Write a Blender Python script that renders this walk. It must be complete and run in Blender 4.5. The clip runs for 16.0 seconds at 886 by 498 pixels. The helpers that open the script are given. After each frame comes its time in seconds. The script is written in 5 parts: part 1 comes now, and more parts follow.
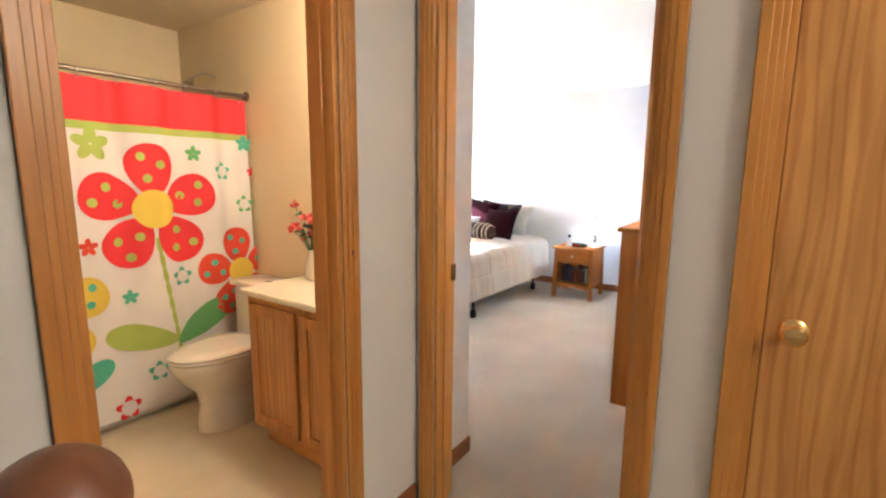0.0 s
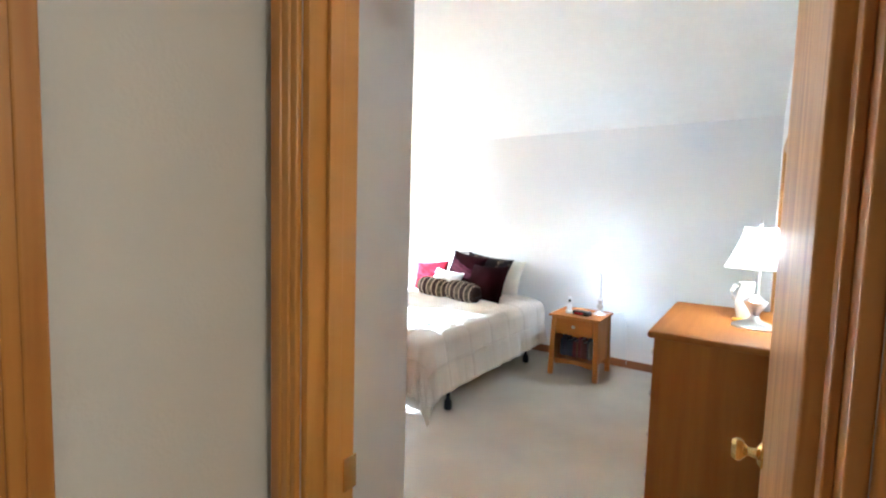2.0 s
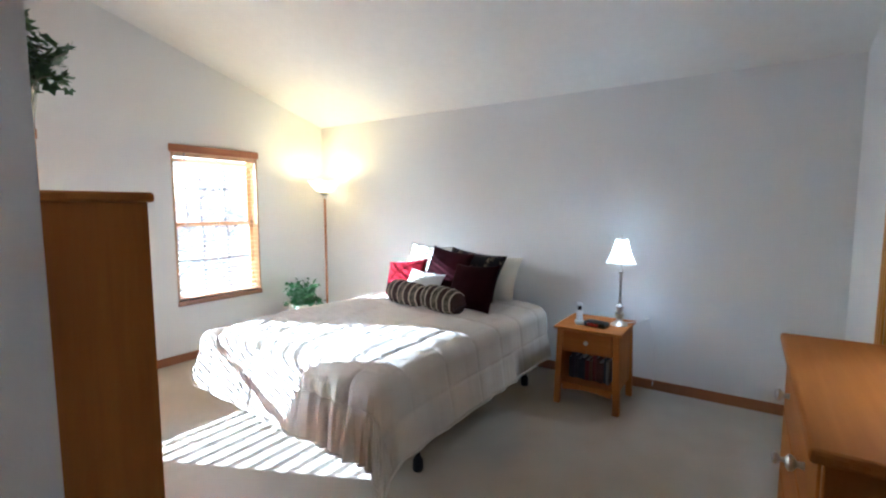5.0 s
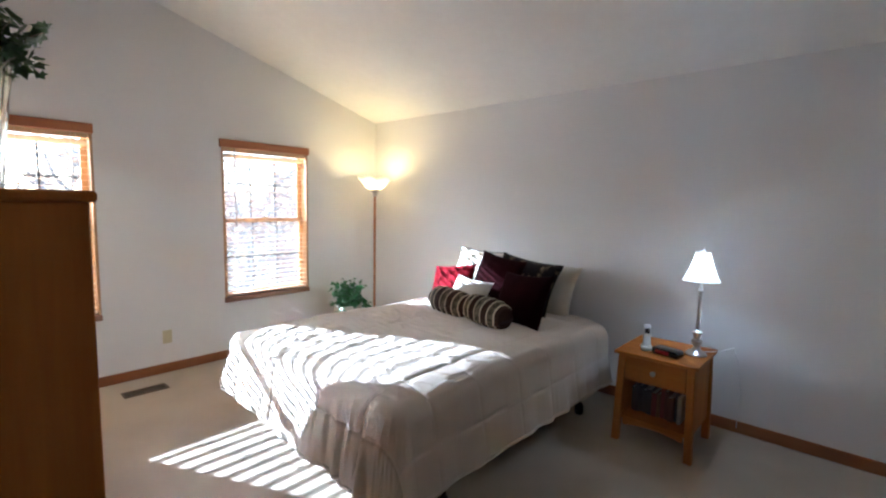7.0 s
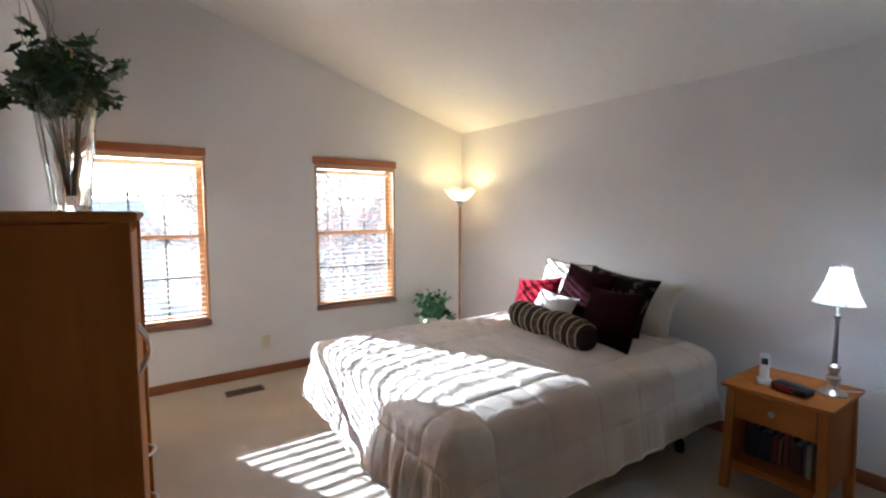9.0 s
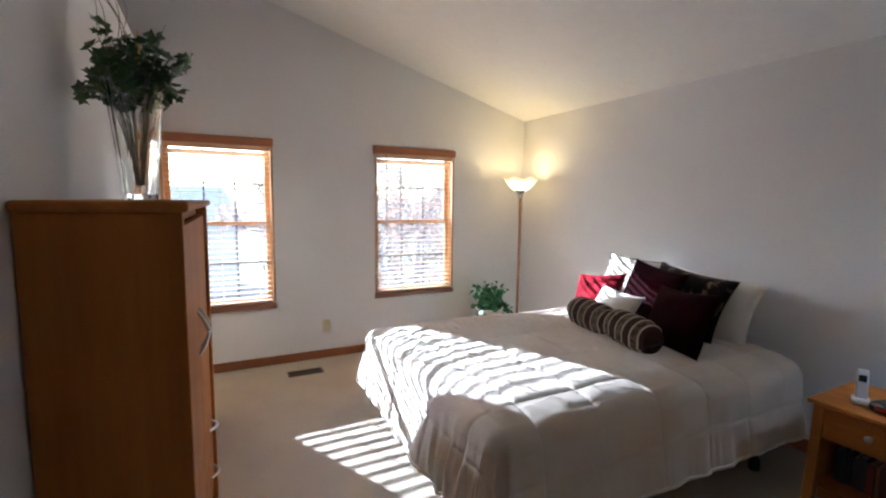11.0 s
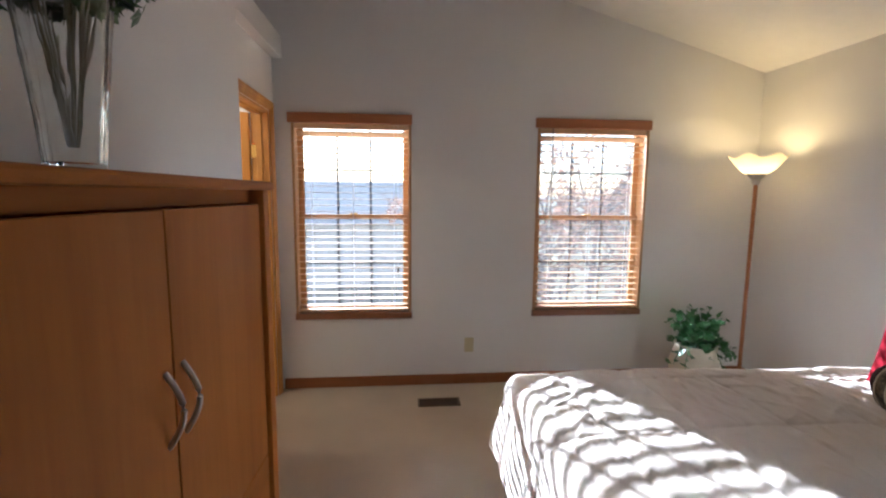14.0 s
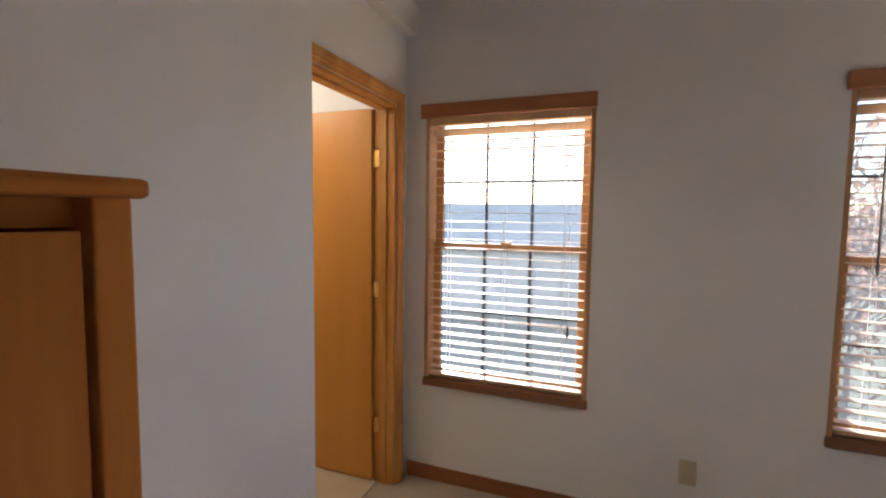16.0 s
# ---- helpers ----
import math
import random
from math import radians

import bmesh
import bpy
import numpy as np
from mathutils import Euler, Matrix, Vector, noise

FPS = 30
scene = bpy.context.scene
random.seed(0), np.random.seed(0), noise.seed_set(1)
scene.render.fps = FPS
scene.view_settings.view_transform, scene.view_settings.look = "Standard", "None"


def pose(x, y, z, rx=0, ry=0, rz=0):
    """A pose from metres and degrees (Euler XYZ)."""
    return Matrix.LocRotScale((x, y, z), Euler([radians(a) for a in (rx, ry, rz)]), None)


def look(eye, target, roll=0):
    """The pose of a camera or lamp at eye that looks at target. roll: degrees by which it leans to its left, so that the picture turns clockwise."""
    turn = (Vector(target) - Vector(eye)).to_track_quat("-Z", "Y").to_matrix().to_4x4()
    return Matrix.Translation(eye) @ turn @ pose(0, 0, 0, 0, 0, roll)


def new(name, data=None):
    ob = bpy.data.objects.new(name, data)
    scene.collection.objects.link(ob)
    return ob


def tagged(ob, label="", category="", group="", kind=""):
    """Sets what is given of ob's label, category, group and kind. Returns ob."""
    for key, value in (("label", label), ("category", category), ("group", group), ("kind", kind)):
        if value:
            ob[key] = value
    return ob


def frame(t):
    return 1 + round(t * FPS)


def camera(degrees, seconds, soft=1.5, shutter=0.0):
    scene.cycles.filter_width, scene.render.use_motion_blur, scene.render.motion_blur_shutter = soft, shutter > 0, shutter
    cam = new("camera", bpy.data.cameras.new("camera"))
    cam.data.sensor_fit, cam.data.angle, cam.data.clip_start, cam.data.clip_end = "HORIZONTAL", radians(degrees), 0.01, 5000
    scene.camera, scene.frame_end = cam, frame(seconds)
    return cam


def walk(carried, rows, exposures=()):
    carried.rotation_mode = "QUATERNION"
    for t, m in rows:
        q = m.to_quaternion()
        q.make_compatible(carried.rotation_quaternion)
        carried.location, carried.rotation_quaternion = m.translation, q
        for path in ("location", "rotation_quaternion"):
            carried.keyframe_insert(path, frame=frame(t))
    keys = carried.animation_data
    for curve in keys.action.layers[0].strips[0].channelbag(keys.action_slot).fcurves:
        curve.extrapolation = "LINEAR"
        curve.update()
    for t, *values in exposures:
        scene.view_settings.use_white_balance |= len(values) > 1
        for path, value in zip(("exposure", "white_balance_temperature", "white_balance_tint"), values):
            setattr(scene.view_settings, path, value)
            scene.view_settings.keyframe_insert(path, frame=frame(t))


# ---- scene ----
cam = camera(88.4, 16.0, soft=2.2)
PATH = [
    (0, (-0.611, 1.536, 1.345), (-1.728, 3.167, 1.041), 0.5),
    (0.5, (-0.692, 1.774, 1.366), (-1.81, 3.408, 1.084), 0.9),
    (1, (-0.757, 2.026, 1.409), (-1.879, 3.664, 1.17), 1.0),
    (1.5, (-0.843, 2.241, 1.469), (-1.967, 3.885, 1.279), 1.2),
    (2, (-0.965, 2.435, 1.496), (-2.083, 4.087, 1.348), 1.6),
    (2.5, (-1.065, 2.633, 1.5), (-2.178, 4.29, 1.376), 1.3),
    (3, (-1.15, 2.821, 1.501), (-2.255, 4.483, 1.384), 0.9),
    (3.5, (-1.234, 2.975, 1.49), (-2.32, 4.649, 1.357), 0.2),
    (6, (-1.421, 3.641, 1.458), (-2.601, 5.24, 1.238), 0.4),
    (6.5, (-1.442, 3.724, 1.484), (-2.702, 5.262, 1.265), 0.9),
    (7, (-1.458, 3.787, 1.487), (-2.795, 5.261, 1.289), 1.1),
    (7.5, (-1.457, 3.847, 1.485), (-2.87, 5.251, 1.308), 1.0),
    (8, (-1.445, 3.917, 1.489), (-2.942, 5.233, 1.321), 0.6),
    (8.5, (-1.439, 3.966, 1.494), (-3.01, 5.194, 1.333), 0.3),
    (9, (-1.43, 4.011, 1.5), (-3.065, 5.152, 1.338), 0.0),
    (11.5, (-1.482, 4.129, 1.512), (-3.275, 4.982, 1.275), 1.1),
    (12, (-1.581, 4.199, 1.506), (-3.4, 4.988, 1.241), 1.6),
    (12.5, (-1.736, 4.287, 1.499), (-3.595, 4.97, 1.219), 2.1),
    (13, (-1.914, 4.378, 1.488), (-3.819, 4.916, 1.208), 2.0),
    (13.5, (-2.131, 4.428, 1.471), (-4.077, 4.814, 1.211), 1.2),
    (14, (-2.388, 4.517, 1.467), (-4.364, 4.703, 1.227), 0.5),
    (14.5, (-2.668, 4.606, 1.455), (-4.658, 4.568, 1.253), 0.0),
    (15, (-2.953, 4.675, 1.459), (-4.929, 4.424, 1.282), -0.1),
    (15.5, (-3.25, 4.704, 1.448), (-5.186, 4.223, 1.296), 0.1),
    (16, (-3.551, 4.71, 1.456), (-5.415, 4.0, 1.308), 0.7),
]
walk(cam, [(t, look(eye, target, roll)) for t, eye, target, roll in PATH],
     exposures=[(0, 5.83, 4900, 7), (1.5, 5.45, 4800, 3), (2.5, 5.1, 4500, -1), (3.5, 4.62, 4500, -1), (4.8, 3.9, 4600, 3), (6, 3.48, 4780, 6), (7, 3.27, 4880, 8), (9, 3.07, 5020, 10), (12, 2.8, 5000, 11), (14.5, 2.35, 5250, 13), (16, 2.23, 5400, 12)])

# ---- light ----
SUN_WAY = Vector((1.49, 0.70, -0.635)).normalized()
world = bpy.data.worlds.new("world")
scene.world = world
world.use_nodes = True
wn = world.node_tree
sky = wn.nodes.new("ShaderNodeTexSky")
sky.sky_type, sky.sun_disc = "NISHITA", False
sky.sun_elevation = math.asin(-SUN_WAY.z)
sky.sun_rotation = math.atan2(-SUN_WAY.x, -SUN_WAY.y)
wn.nodes["Background"].inputs["Strength"].default_value = 0.15
wn.links.new(sky.outputs[0], wn.nodes["Background"].inputs[0])
sun = bpy.data.lights.new("sun", "SUN")
sun.energy, sun.angle, sun.color = 4.5, radians(0.5), (1.0, 0.96, 0.90)
new("sun", sun).matrix_world = look((0, 0, 0), SUN_WAY)


def lamp(name, at, watts, color, size=0.03):
    data = bpy.data.lights.new(name, "POINT")
    data.energy, data.color, data.shadow_soft_size = watts, color, size
    ob = new(name, data)
    ob.location = at
    return ob


lamp("torchiere_bulb", (-5.47, 7.06, 1.69), 1.25, (1.0, 0.67, 0.26), 0.07)
lamp("bedside_bulb", (-2.15, 6.955, 1.12), 0.4, (0.86, 0.94, 1.0), 0.035)
lamp("dresser_bulb", (-0.935, 4.69, 1.40), 0.28, (1.0, 0.93, 0.82), 0.035)
lamp("bathroom_bulb", (-2.1, 3.0, 2.12), 0.72, (1.0, 0.72, 0.42), 0.08)
lamp("hall_bulb", (0.9, 2.3, 2.2), 0.86, (1.0, 0.72, 0.42), 0.2)
# Unseen fill lamp, added to brighten the open ensuite door and its floor.
lamp("ensuite_fill", (-5.1, 2.7, 2.25), 3.3, (1.0, 0.82, 0.58), 0.08)


# ---- materials ----
def material(name, base, rough=0.5, metal=0.0, dark=None, scale=8.0, stretch=(1, 1, 1), fine=120.0, bump=0.1, spread=0.5, sheen=0.0, coat=0.0):
    """A surface with mottling at two scales and fine relief."""
    m = bpy.data.materials.new(name)
    m.use_nodes = True
    t = m.node_tree
    p = t.nodes["Principled BSDF"]
    co = t.nodes.new("ShaderNodeTexCoord")
    mp = t.nodes.new("ShaderNodeMapping")
    mp.inputs["Scale"].default_value = stretch
    t.links.new(co.outputs["Object"], mp.inputs[0])
    n1, n2 = t.nodes.new("ShaderNodeTexNoise"), t.nodes.new("ShaderNodeTexNoise")
    n1.inputs["Scale"].default_value, n1.inputs["Detail"].default_value = scale, 6
    n2.inputs["Scale"].default_value, n2.inputs["Detail"].default_value = fine, 4
    for n in (n1, n2):
        t.links.new(mp.outputs[0], n.inputs["Vector"])
    add = t.nodes.new("ShaderNodeMath")
    add.operation = "MULTIPLY_ADD"
    add.inputs[1].default_value = 0.35
    t.links.new(n2.outputs["Fac"], add.inputs[0])
    t.links.new(n1.outputs["Fac"], add.inputs[2])
    ramp = t.nodes.new("ShaderNodeValToRGB")
    ramp.color_ramp.elements[0].position = 0.67 - spread / 2
    ramp.color_ramp.elements[1].position = 0.67 + spread / 2
    dark = dark or tuple(c * 0.88 for c in base)
    ramp.color_ramp.elements[0].color = (*dark, 1)
    ramp.color_ramp.elements[1].color = (*base, 1)
    t.links.new(add.outputs[0], ramp.inputs[0])
    t.links.new(ramp.outputs[0], p.inputs["Base Color"])
    p.inputs["Roughness"].default_value, p.inputs["Metallic"].default_value = rough, metal
    p.inputs["Sheen Weight"].default_value = sheen
    p.inputs["Coat Weight"].default_value, p.inputs["Coat Roughness"].default_value = coat, 0.25
    if sheen:
        p.inputs["Specular IOR Level"].default_value = 0.15 if sheen > 0.1 else 0.04
    if bump:
        b = t.nodes.new("ShaderNodeBump")
        b.inputs["Strength"].default_value, b.inputs["Distance"].default_value = bump, 0.004
        t.links.new(n2.outputs["Fac"], b.inputs["Height"])
        t.links.new(b.outputs[0], p.inputs["Normal"])
    return m


def wood(name, base, dark, along="z", rough=0.35, coat=0.3, rings=9.0, spread=0.36):
    """Varnished wood with grain running along one axis."""
    m = material(name, base, rough, 0, dark, 5, fine=60, bump=0.06, coat=coat, spread=spread)
    t = m.node_tree
    mp = next(n for n in t.nodes if n.type == "MAPPING")
    k = 0.07
    mp.inputs["Scale"].default_value = {"x": (k, 1, 1), "y": (1, k, 1), "z": (1, 1, k)}[along]
    big = next(n for n in t.nodes if n.type == "TEX_NOISE")
    big.inputs["Scale"].default_value = rings
    big.inputs["Distortion"].default_value = 0.8
    oi = t.nodes.new("ShaderNodeObjectInfo")
    sh = t.nodes.new("ShaderNodeVectorMath")
    sh.operation = "SCALE"
    sh.inputs[0].default_value = (3.1, 4.7, 0.4)
    t.links.new(oi.outputs["Random"], sh.inputs["Scale"])
    t.links.new(sh.outputs[0], mp.inputs["Location"])
    return m


def glass_like(name, color, rough=0.0, ior=1.45):
    m = bpy.data.materials.new(name)
    m.use_nodes = True
    p = m.node_tree.nodes["Principled BSDF"]
    p.inputs["Base Color"].default_value = (*color, 1)
    p.inputs["Transmission Weight"].default_value = 1
    p.inputs["Roughness"].default_value = rough
    p.inputs["IOR"].default_value = ior
    return m


def shade_cloth(name, color, through_color, mix=0.55):
    """Thin lampshade fabric or frosted glass that lets lamplight through."""
    m = bpy.data.materials.new(name)
    m.use_nodes = True
    t = m.node_tree
    d, tr, mx = t.nodes.new("ShaderNodeBsdfDiffuse"), t.nodes.new("ShaderNodeBsdfTranslucent"), t.nodes.new("ShaderNodeMixShader")
    d.inputs[0].default_value, tr.inputs[0].default_value = (*color, 1), (*through_color, 1)
    mx.inputs[0].default_value = mix
    t.links.new(d.outputs[0], mx.inputs[1])
    t.links.new(tr.outputs[0], mx.inputs[2])
    t.links.new(mx.outputs[0], t.nodes["Material Output"].inputs[0])
    return m


M = {}
M["wall"] = material("wall_paint", (0.80, 0.795, 0.795), 0.75, dark=(0.765, 0.76, 0.76), scale=1.5, fine=160, bump=0.15)
M["bath_wall"] = material("bath_paint", (0.78, 0.66, 0.43), 0.7, scale=1.5, fine=160, bump=0.15)
M["ceiling"] = material("ceiling_texture", (0.86, 0.85, 0.82), 0.9, dark=(0.83, 0.82, 0.79), scale=12, fine=45, bump=0.22)
M["carpet"] = material("carpet", (0.51, 0.43, 0.325), 0.95, dark=(0.42, 0.35, 0.26), scale=3, fine=260, bump=1.0, sheen=0.3)
M["vinyl"] = material("vinyl_floor", (0.68, 0.60, 0.45), 0.35, dark=(0.60, 0.52, 0.38), scale=6, fine=40, bump=0.05)
OAK, OAK_D = (0.66, 0.33, 0.065), (0.48, 0.20, 0.034)
for a in "xyz":
    M["oak_" + a] = wood("oak_" + a, OAK, OAK_D, a)
    M["alder_" + a] = wood("alder_" + a, (0.44, 0.168, 0.03), (0.34, 0.118, 0.019), a, 0.55, 0.0, 6)
    M["alder_" + a].node_tree.nodes["Principled BSDF"].inputs["Specular IOR Level"].default_value = 0.12
M["oak_panel"] = wood("oak_panel", (0.68, 0.36, 0.095), (0.54, 0.265, 0.065), "z", 0.45, 0.15, 20, 0.26)
_t = M["oak_panel"].node_tree
_p = _t.nodes["Principled BSDF"]
_c, _m, _w, _r, _x = (_t.nodes.new("ShaderNode" + k) for k in ("TexCoord", "Mapping", "TexWave", "ValToRGB", "Mix"))
_m.inputs["Scale"].default_value = (1.0, 1.0, 0.14)
_w.bands_direction = "X"
for _k, _v in (("Scale", 9.0), ("Distortion", 9.0), ("Detail", 2.5), ("Detail Scale", 1.1), ("Detail Roughness", 0.55)):
    _w.inputs[_k].default_value = _v
_r.color_ramp.elements[0].position, _r.color_ramp.elements[1].position = 0.05, 0.42
_r.color_ramp.elements[0].color, _r.color_ramp.elements[1].color = (0.83, 0.76, 0.67, 1), (1, 1, 1, 1)
_x.data_type, _x.blend_type = "RGBA", "MULTIPLY"
_x.inputs[0].default_value = 1.0
_t.links.new(_c.outputs["Object"], _m.inputs[0])
_t.links.new(_m.outputs[0], _w.inputs["Vector"])
_t.links.new(_w.outputs["Fac"], _r.inputs[0])
_t.links.new(_p.inputs["Base Color"].links[0].from_socket, _x.inputs[6])
_t.links.new(_r.outputs[0], _x.inputs[7])
_t.links.new(_x.outputs[2], _p.inputs["Base Color"])
M["oak_smooth"] = wood("oak_smooth", (0.62, 0.285, 0.042), (0.54, 0.235, 0.032), "z", 0.4, 0.1, 5, 0.6)
M["window_wood"] = wood("window_wood", (0.50, 0.29, 0.12), (0.38, 0.20, 0.075), "z", 0.5, 0.1)
M["sill"] = wood("sill_wood", (0.26, 0.115, 0.055), (0.18, 0.075, 0.035), "y", 0.4, 0.2)
for a in "xy":
    M["base_" + a] = wood("baseboard_" + a, (0.33, 0.125, 0.038), (0.24, 0.085, 0.025), a, 0.45, 0.1)
M["grille"] = material("grille_vinyl", (0.42, 0.42, 0.43), 0.4, bump=0)
M["blind"] = wood("blind_wood", (0.72, 0.52, 0.32), (0.58, 0.38, 0.20), "y", 0.45, 0.1)
M["valance"] = wood("valance_wood", (0.45, 0.19, 0.075), (0.33, 0.12, 0.045), "y", 0.4, 0.2)
M["vinyl_white"] = material("window_vinyl", (0.75, 0.75, 0.74), 0.4, bump=0)
M["glass"] = glass_like("pane_glass", (0.44, 0.44, 0.44), 0, 1.1)
_t = M["glass"].node_tree                # a translucent veil, added to imitate glare over the view
_d, _x = _t.nodes.new("ShaderNodeBsdfTranslucent"), _t.nodes.new("ShaderNodeMixShader")
_d.inputs[0].default_value, _x.inputs[0].default_value = (0.9, 0.9, 0.9, 1), 0.018
_t.links.new(_t.nodes["Principled BSDF"].outputs[0], _x.inputs[1])
_t.links.new(_d.outputs[0], _x.inputs[2])
_t.links.new(_x.outputs[0], _t.nodes["Material Output"].inputs[0])
M["crystal"] = glass_like("crystal", (0.96, 0.98, 0.98), 0.02, 1.5)
M["brass"] = material("brass", (0.83, 0.58, 0.22), 0.18, 1.0, bump=0.02)
M["nickel"] = material("brushed_nickel", (0.60, 0.57, 0.54), 0.28, 1.0, fine=200, bump=0.05)
M["black_metal"] = material("black_metal", (0.02, 0.02, 0.022), 0.45, 0.6)
M["comforter"] = material("comforter_cotton", (0.67, 0.60, 0.51), 0.75, dark=(0.60, 0.53, 0.445), scale=4, fine=300, bump=0.25, sheen=0.25)
M["sheet"] = material("cream_sheet", (0.72, 0.68, 0.58), 0.8, scale=5, fine=300, bump=0.2)
M["white_cloth"] = material("white_cloth", (0.78, 0.76, 0.72), 0.8, scale=5, fine=300, bump=0.2)
M["mattress"] = material("mattress_cloth", (0.65, 0.63, 0.58), 0.85, scale=5)
M["burgundy"] = material("burgundy_velvet", (0.014, 0.0009, 0.0022), 0.95, dark=(0.009, 0.0006, 0.0014), scale=9, sheen=0.01)
M["red"] = material("red_velvet", (0.20, 0.006, 0.014), 0.85, dark=(0.14, 0.004, 0.010), scale=9, sheen=0.01)
M["black_brocade"] = material("black_brocade", (0.20, 0.15, 0.09), 0.8, dark=(0.012, 0.01, 0.012), scale=11, spread=0.12, sheen=0.05)
for e, at in zip(next(n for n in M["black_brocade"].node_tree.nodes if n.type == "VALTORGB").color_ramp.elements, (0.74, 0.80)):
    e.position = at
M["stripe_tan"] = material("tan_chenille", (0.55, 0.45, 0.32), 0.9, scale=20, sheen=0.05)
M["stripe_dark"] = material("dark_brown_chenille", (0.035, 0.018, 0.015), 0.9, scale=20, sheen=0.05)
M["stripe_olive"] = material("olive_tapestry", (0.15, 0.12, 0.08), 0.9, dark=(0.035, 0.028, 0.022), scale=30, spread=0.15, sheen=0.05)
M["plastic_white"] = material("white_plastic", (0.75, 0.75, 0.76), 0.35, bump=0)
M["plastic_black"] = material("black_plastic", (0.012, 0.01, 0.012), 0.25, bump=0)
M["plastic_ivory"] = material("ivory_plastic", (0.62, 0.56, 0.36), 0.4, bump=0)
M["red_glow"] = material("red_display", (0.25, 0.01, 0.01), 0.2, bump=0)
M["porcelain"] = material("porcelain", (0.82, 0.77, 0.68), 0.12, bump=0, coat=0.5)
M["counter"] = material("cultured_marble", (0.80, 0.75, 0.60), 0.25, scale=7, bump=0)
M["ceramic"] = material("glazed_ceramic", (0.74, 0.66, 0.55), 0.25, scale=10, bump=0.05)
M["yellow"] = material("yellow_glaze", (0.75, 0.42, 0.05), 0.3, bump=0)
M["pot"] = material("beige_pot", (0.66, 0.60, 0.48), 0.5, scale=10)
M["leaf"] = material("ivy_leaf", (0.085, 0.17, 0.055), 0.35, dark=(0.025, 0.065, 0.025), scale=25, fine=80)
M["leaf_b"] = material("pothos_leaf", (0.06, 0.20, 0.06), 0.35, dark=(0.02, 0.08, 0.03), scale=25, fine=80)
M["stem"] = material("dry_twig", (0.34, 0.33, 0.24), 0.7)
M["shade"] = shade_cloth("lampshade_cloth", (0.85, 0.83, 0.78), (0.9, 0.88, 0.84))
M["bowl"] = shade_cloth("frosted_bowl", (0.9, 0.85, 0.72), (0.95, 0.88, 0.7), 0.36)
M["vent"] = material("vent_metal", (0.13, 0.09, 0.06), 0.5, 0.4)
M["rod"] = material("bronze_rod", (0.24, 0.20, 0.16), 0.35, 0.8)
M["cur_white"] = material("curtain_white", (0.78, 0.74, 0.74), 0.7, scale=3, fine=300, bump=0.1)
M["cur_red"] = material("curtain_red", (0.72, 0.025, 0.03), 0.7, scale=3, fine=300, bump=0.1)
M["cur_orange"] = material("curtain_orange", (0.68, 0.06, 0.02), 0.7, scale=3, fine=300, bump=0.1)
M["cur_lime"] = material("curtain_lime", (0.42, 0.52, 0.09), 0.7, scale=3, fine=300, bump=0.1)
M["cur_green"] = material("curtain_green", (0.16, 0.42, 0.14), 0.7, scale=3, fine=300, bump=0.1)
M["cur_teal"] = material("curtain_teal", (0.12, 0.48, 0.34), 0.7, scale=3, fine=300, bump=0.1)
M["cur_yellow"] = material("curtain_yellow", (0.78, 0.58, 0.05), 0.7, scale=3, fine=300, bump=0.1)
M["silk_pink"] = material("silk_petal", (0.72, 0.10, 0.10), 0.7)
M["grass"] = material("dry_lawn", (0.30, 0.26, 0.15), 0.95, dark=(0.20, 0.19, 0.10), scale=0.6, fine=12, bump=0.6)
M["siding"] = material("pale_siding", (0.88, 0.76, 0.61), 0.6, scale=2, fine=20)
M["roof"] = material("roof_shingle", (0.78, 0.66, 0.50), 0.9, scale=2, fine=30, bump=0.4)
M["bark"] = material("bark", (0.26, 0.21, 0.17), 0.9, scale=12, fine=60, bump=0.6)
M["autumn"] = shade_cloth("autumn_leaf", (0.40, 0.24, 0.17), (0.50, 0.30, 0.20), 0.5)
M["dark_pane"] = material("far_pane", (0.05, 0.06, 0.08), 0.1, bump=0)
M["newel"] = wood("newel_wood", (0.20, 0.075, 0.03), (0.13, 0.045, 0.018), "z", 0.4, 0.2)
BOOKS = [material("book_cover", c, 0.5, bump=0) for c in ((0.05, 0.05, 0.07), (0.20, 0.03, 0.03), (0.12, 0.03, 0.02), (0.45, 0.42, 0.38), (0.04, 0.07, 0.10), (0.25, 0.12, 0.05))]


# ---- mesh helpers ----
def bx(bm, lo, hi, bevel=0.0, m=None):
    """A box from corner to corner, its edges rounded by bevel."""
    c = [(a + b) / 2 for a, b in zip(lo, hi)]
    s = [abs(b - a) for a, b in zip(lo, hi)]
    made = bmesh.ops.create_cube(bm, size=1, matrix=(m or Matrix()) @ Matrix.Translation(c) @ Matrix.Diagonal((*s, 1)))["verts"]
    if bevel:
        es = list({e for v in made for e in v.link_edges})
        bmesh.ops.bevel(bm, geom=es, offset=min(bevel, min(s) * 0.45), segments=2, profile=0.5, affect="EDGES")
    return bm


def box(lo, hi, bevel=0.0):
    return bx(bmesh.new(), lo, hi, bevel)


def boxes(*pairs, bevel=0.0):
    bm = bmesh.new()
    for lo, hi in pairs:
        bx(bm, lo, hi, bevel)
    return bm


